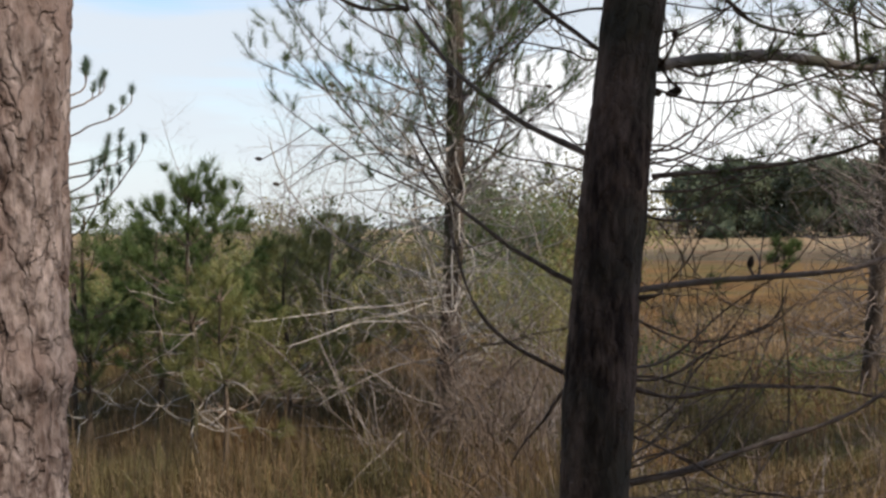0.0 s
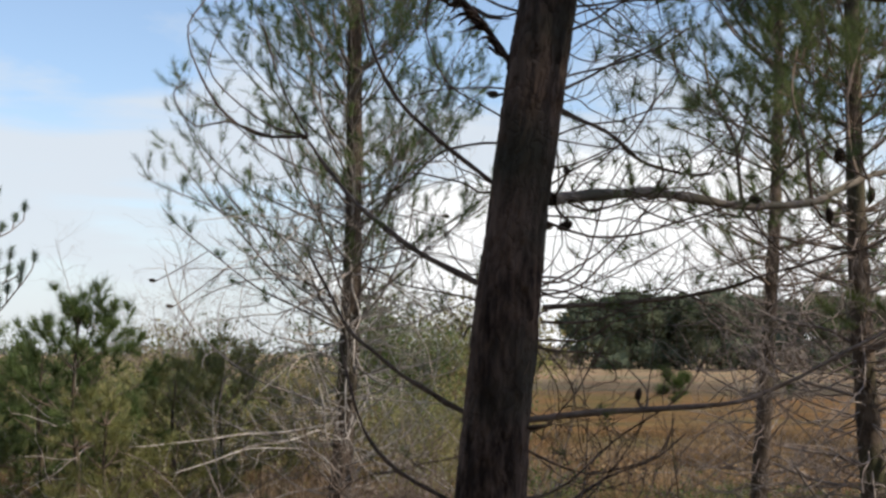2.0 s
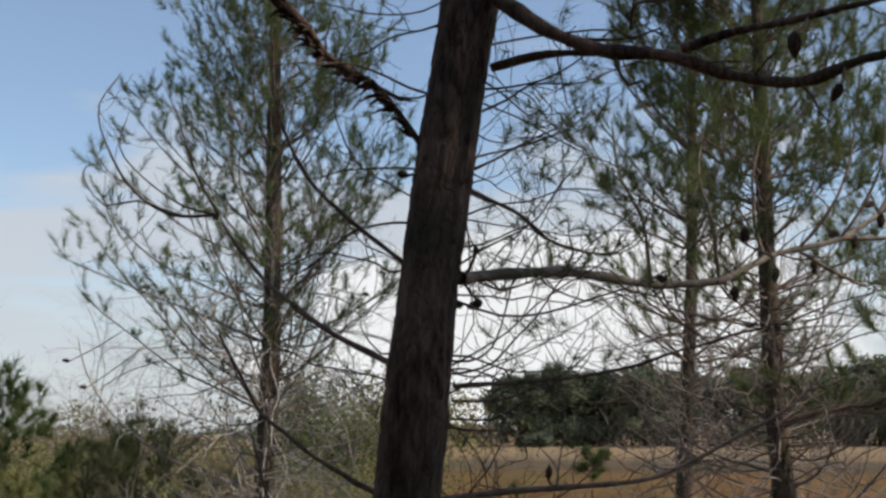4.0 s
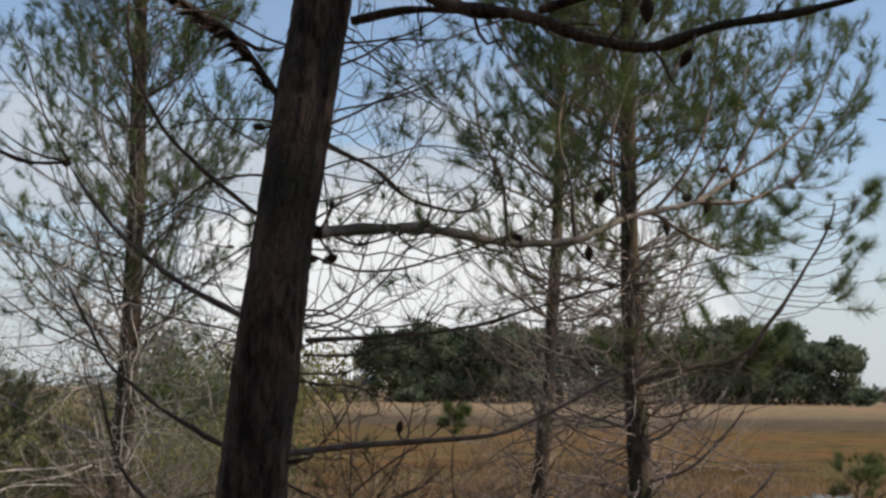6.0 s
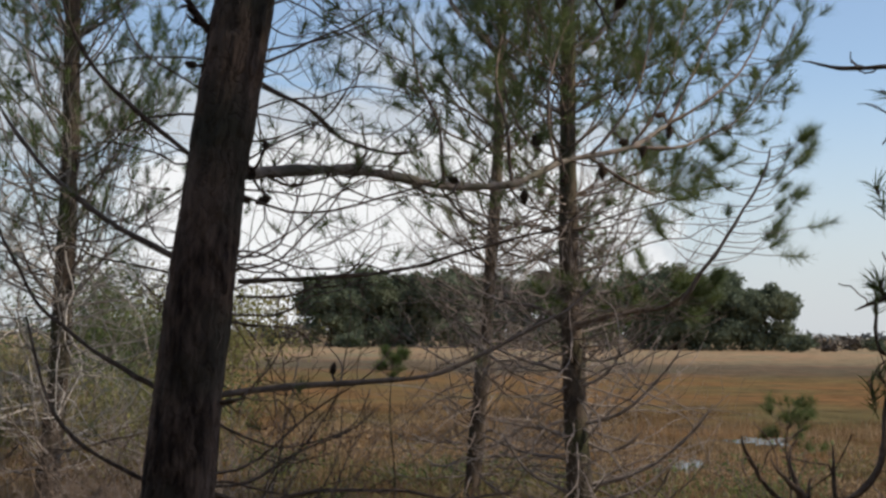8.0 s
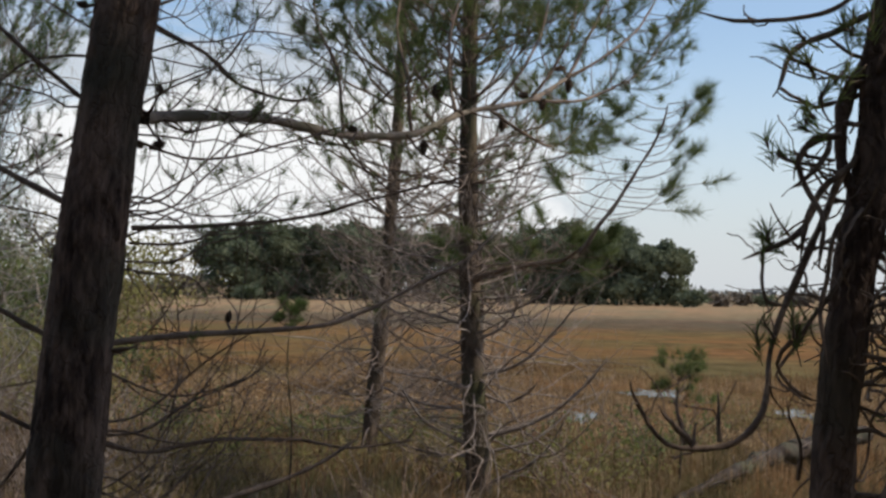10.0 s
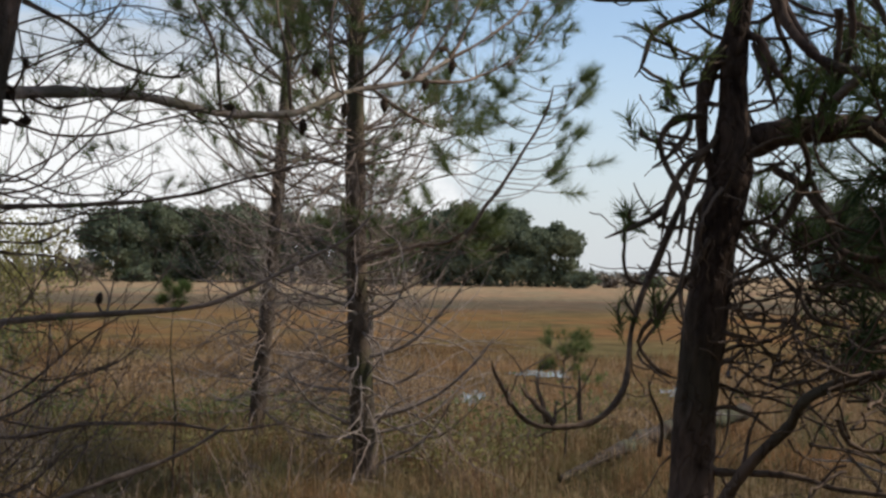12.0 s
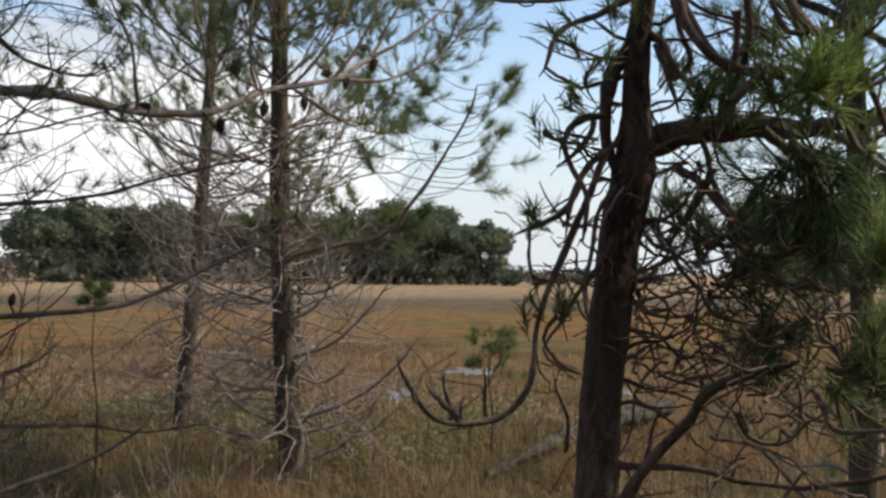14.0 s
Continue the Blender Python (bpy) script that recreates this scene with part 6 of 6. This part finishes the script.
spray(pine_d, (1.494, 1.456, 1.750), (0.2, 0.2, 0.2), 14, 0.055, NEEDLE_OLIVE, 521, 4, 0.06)
spray(pine_d, (1.471, 1.476, 1.684), (0.2, 0.2, 0.5), 16, 0.055, NEEDLE_OLIVE, 522, 5, 0.07)
spray(pine_d, (1.475, 1.473, 1.630), (0.2, 0.1, 0.4), 20, 0.060, NEEDLE_OLIVE, 523, 6, 0.07)
spray(pine_d, (1.479, 1.404, 1.612), (0.2, 0, 0.3), 24, 0.060, NEEDLE_OLIVE, 524, 7, 0.08)
spray(pine_d, (1.516, 1.370, 1.595), (0.2, 0, 0.2), 24, 0.060, NEEDLE_OLIVE, 525, 7, 0.08)
spray(pine_d, (1.526, 1.320, 1.587), (0.2, 0, -0.1), 22, 0.060, NEEDLE, 526, 6, 0.08)
spray(pine_d, (1.498, 1.387, 1.565), (0.2, 0, -0.1), 20, 0.060, NEEDLE_OLIVE, 527, 6, 0.07)
spray(pine_d, (1.424, 1.224, 1.501), (0.2, -0.1, -0.3), 26, 0.055, NEEDLE_SHADED, 528, 7, 0.06)
spray(pine_d, (1.454, 1.223, 1.485), (0.2, 0, 0.1), 20, 0.055, NEEDLE_SHADED, 529, 5, 0.06)
spray(pine_d, (1.385, 1.036, 1.469), (0.3, -0.2, 0.1), 26, 0.070, NEEDLE_OLIVE, 530, 8, 0.08)
spray(pine_d, (1.377, 0.985, 1.446), (0.3, -0.2, 0), 26, 0.070, NEEDLE_OLIVE, 531, 8, 0.08)
spray(pine_d, (1.434, 1.100, 1.434), (0.2, 0, -0.2), 20, 0.065, NEEDLE, 532, 6, 0.07)
spray(pine_d, (1.412, 1.007, 1.477), (0.4, -0.2, 0.2), 22, 0.065, NEEDLE_SUNLIT, 533, 6, 0.07)
spray(pine_d, (1.320, 0.930, 1.590), (0.5, -0.3, 0.5), 26, 0.070, NEEDLE_SUNLIT, 534, 7, 0.05)
spray(pine_d, (1.401, 0.989, 1.621), (0.5, -0.2, 0.4), 20, 0.065, NEEDLE_OLIVE, 535, 5, 0.05)
spray(pine_d, (1.506, 1.096, 1.925), (0.3, 0, 0.3), 24, 0.065, NEEDLE, 536, 7, 0.08)
spray(pine_d, (1.516, 1.160, 1.949), (0.2, 0, 0.3), 16, 0.060, NEEDLE, 537, 5, 0.07)
spray(pine_d, (1.523, 1.296, 1.928), (0.2, 0.2, 0.4), 18, 0.055, NEEDLE, 538, 6, 0.07)
spray(pine_d, (1.526, 1.221, 1.901), (0.2, 0.1, 0.3), 18, 0.060, NEEDLE, 539, 6, 0.07)
spray(pine_d, (1.493, 1.323, 1.888), (0.1, 0.1, 0.4), 14, 0.055, NEEDLE_OLIVE, 540, 5, 0.06)
spray(pine_d, (1.508, 1.093, 1.760), (0.4, 0, 0.1), 18, 0.060, NEEDLE, 541, 5, 0.07)
spray(pine_d, (1.558, 1.187, 1.659), (0.3, 0, -0.2), 18, 0.060, NEEDLE_SHADED, 542, 6, 0.08)
spray(pine_d, (1.516, 1.231, 1.635), (0.3, 0, -0.2), 18, 0.060, NEEDLE_SHADED, 543, 5, 0.08)
d_tangle((1.473, 1.409, 1.509), (0.26, 0.2, 0.16), 56, 0.18, 600)
d_tangle((1.409, 1.398, 1.468), (0.16, 0.15, 0.12), 18, 0.15, 601)
d_tangle((1.443, 1.233, 1.429), (0.26, 0.2, 0.16), 45, 0.18, 602)
d_tangle((1.439, 1.095, 1.368), (0.3, 0.25, 0.1), 14, 0.16, 603)
d_tangle((1.550, 1.407, 1.569), (0.3, 0.2, 0.14), 30, 0.18, 604)
d_tangle((1.282, 1.370, 1.609), (0.08, 0.1, 0.2), 18, 0.12, 605)
d_tangle((1.496, 1.180, 1.611), (0.25, 0.2, 0.25), 25, 0.15, 606)



# ---- fallen log ----
def fallen_log():
    rng = np.random.default_rng(71)
    log = thing("fallen_log", (5.2, 8.0, 0), "grey weathered log lying broken in the grass", "log")
    path = knobbly(smooth_path([(5.12, 7.96, 0.05), (5.96, 8.49, 0.14), (6.87, 9.07, 0.19), (8.15, 9.53, 0.28)], 0.03), 0.02, rng)
    s, total = along(path)
    thick = (0.02 + 0.065 * np.minimum(1, s * 1.6)) * (1 + 0.12 * np.sin(s * 31) + 0.06 * rng.normal(size=len(s)))
    part("stem", bark_trunk(path, thick, 24, 0.016, 0.05, rng), LICHEN, log)
    for k in range(14):
        i = int((0.1 + 0.06 * k) * len(path))
        g = Geo()
        w = rng.normal(size=3) + [0, 0, 0.9]
        g.tube(sweep(path[i], w, rng.uniform(0.12, 0.4), 0.2, 0.15, rng, 6), np.linspace(0.012, 0.004, 7), 6)
        part("branch_stub", g, TWIG_MID, log, "broken stub")


fallen_log()


# ---- unseen pines behind and beside the path ----
def unseen_pine(x, y, h, r, seed, low=0.18, reach=2.6, sprays=28):
    """A grown pine out of view, at the camera's back or side."""
    rng = np.random.default_rng(seed)
    tree = thing("unseen_pine", (x, y, 0), "unseen grown dark pine added behind and beside the path", "tree", "pines of the wood")
    g = Geo()
    path = smooth_path([(x, y, -0.1), (x + 0.1, y, h * 0.4), (x + rng.normal() * 0.3, y + rng.normal() * 0.3, h)], 0.2)
    g.tube(path, np.linspace(r, r * 0.4, len(path)), 14)
    part("trunk", g, BARK_DARK, tree)
    pts = []
    for k in range(26):
        a, z = k * 2.4, h * rng.uniform(low, 1.0)
        b = sweep(path[int(np.argmin(abs(path[:, 2] - z)))], (math.cos(a), math.sin(a), 0.2), rng.uniform(0.45, 1.0) * reach, 0.4, 0.1, rng, 8)
        g = Geo()
        g.tube(b, np.linspace(0.03, 0.008, 9), 6)
        part("branch", g, BARK_DARK, tree)
        for q in b[3:]:
            pts.append(q + rng.normal(size=(sprays, 3)) * 0.32)
    c = Geo()
    leaf_cloud(c, np.concatenate(pts), 0.17, rng)
    part("crown", c, LEAF_FAR, tree, smooth=False, kind="stuff")


for k, (x, y) in enumerate([(-4.0, -4.4), (-1.2, -5.6), (1.6, -5.2), (4.6, -5.0), (-6.5, -1.0), (-2.6, -8.4), (0.6, -8.8), (3.4, -8.6), (7.0, -7.0), (-7.5, -5.0), (-8.5, 3.0)]):
    unseen_pine(x, y, 6.5 + (k * 1.7) % 2.5, 0.13, 400 + k)

# one pine added out of view to throw dappled shade on the dark pine
for k, (x, y) in enumerate([(4.2, 1.25)]):
    unseen_pine(x, y, 7.4, 0.13, 430 + k, 0.46, 1.7, 12)
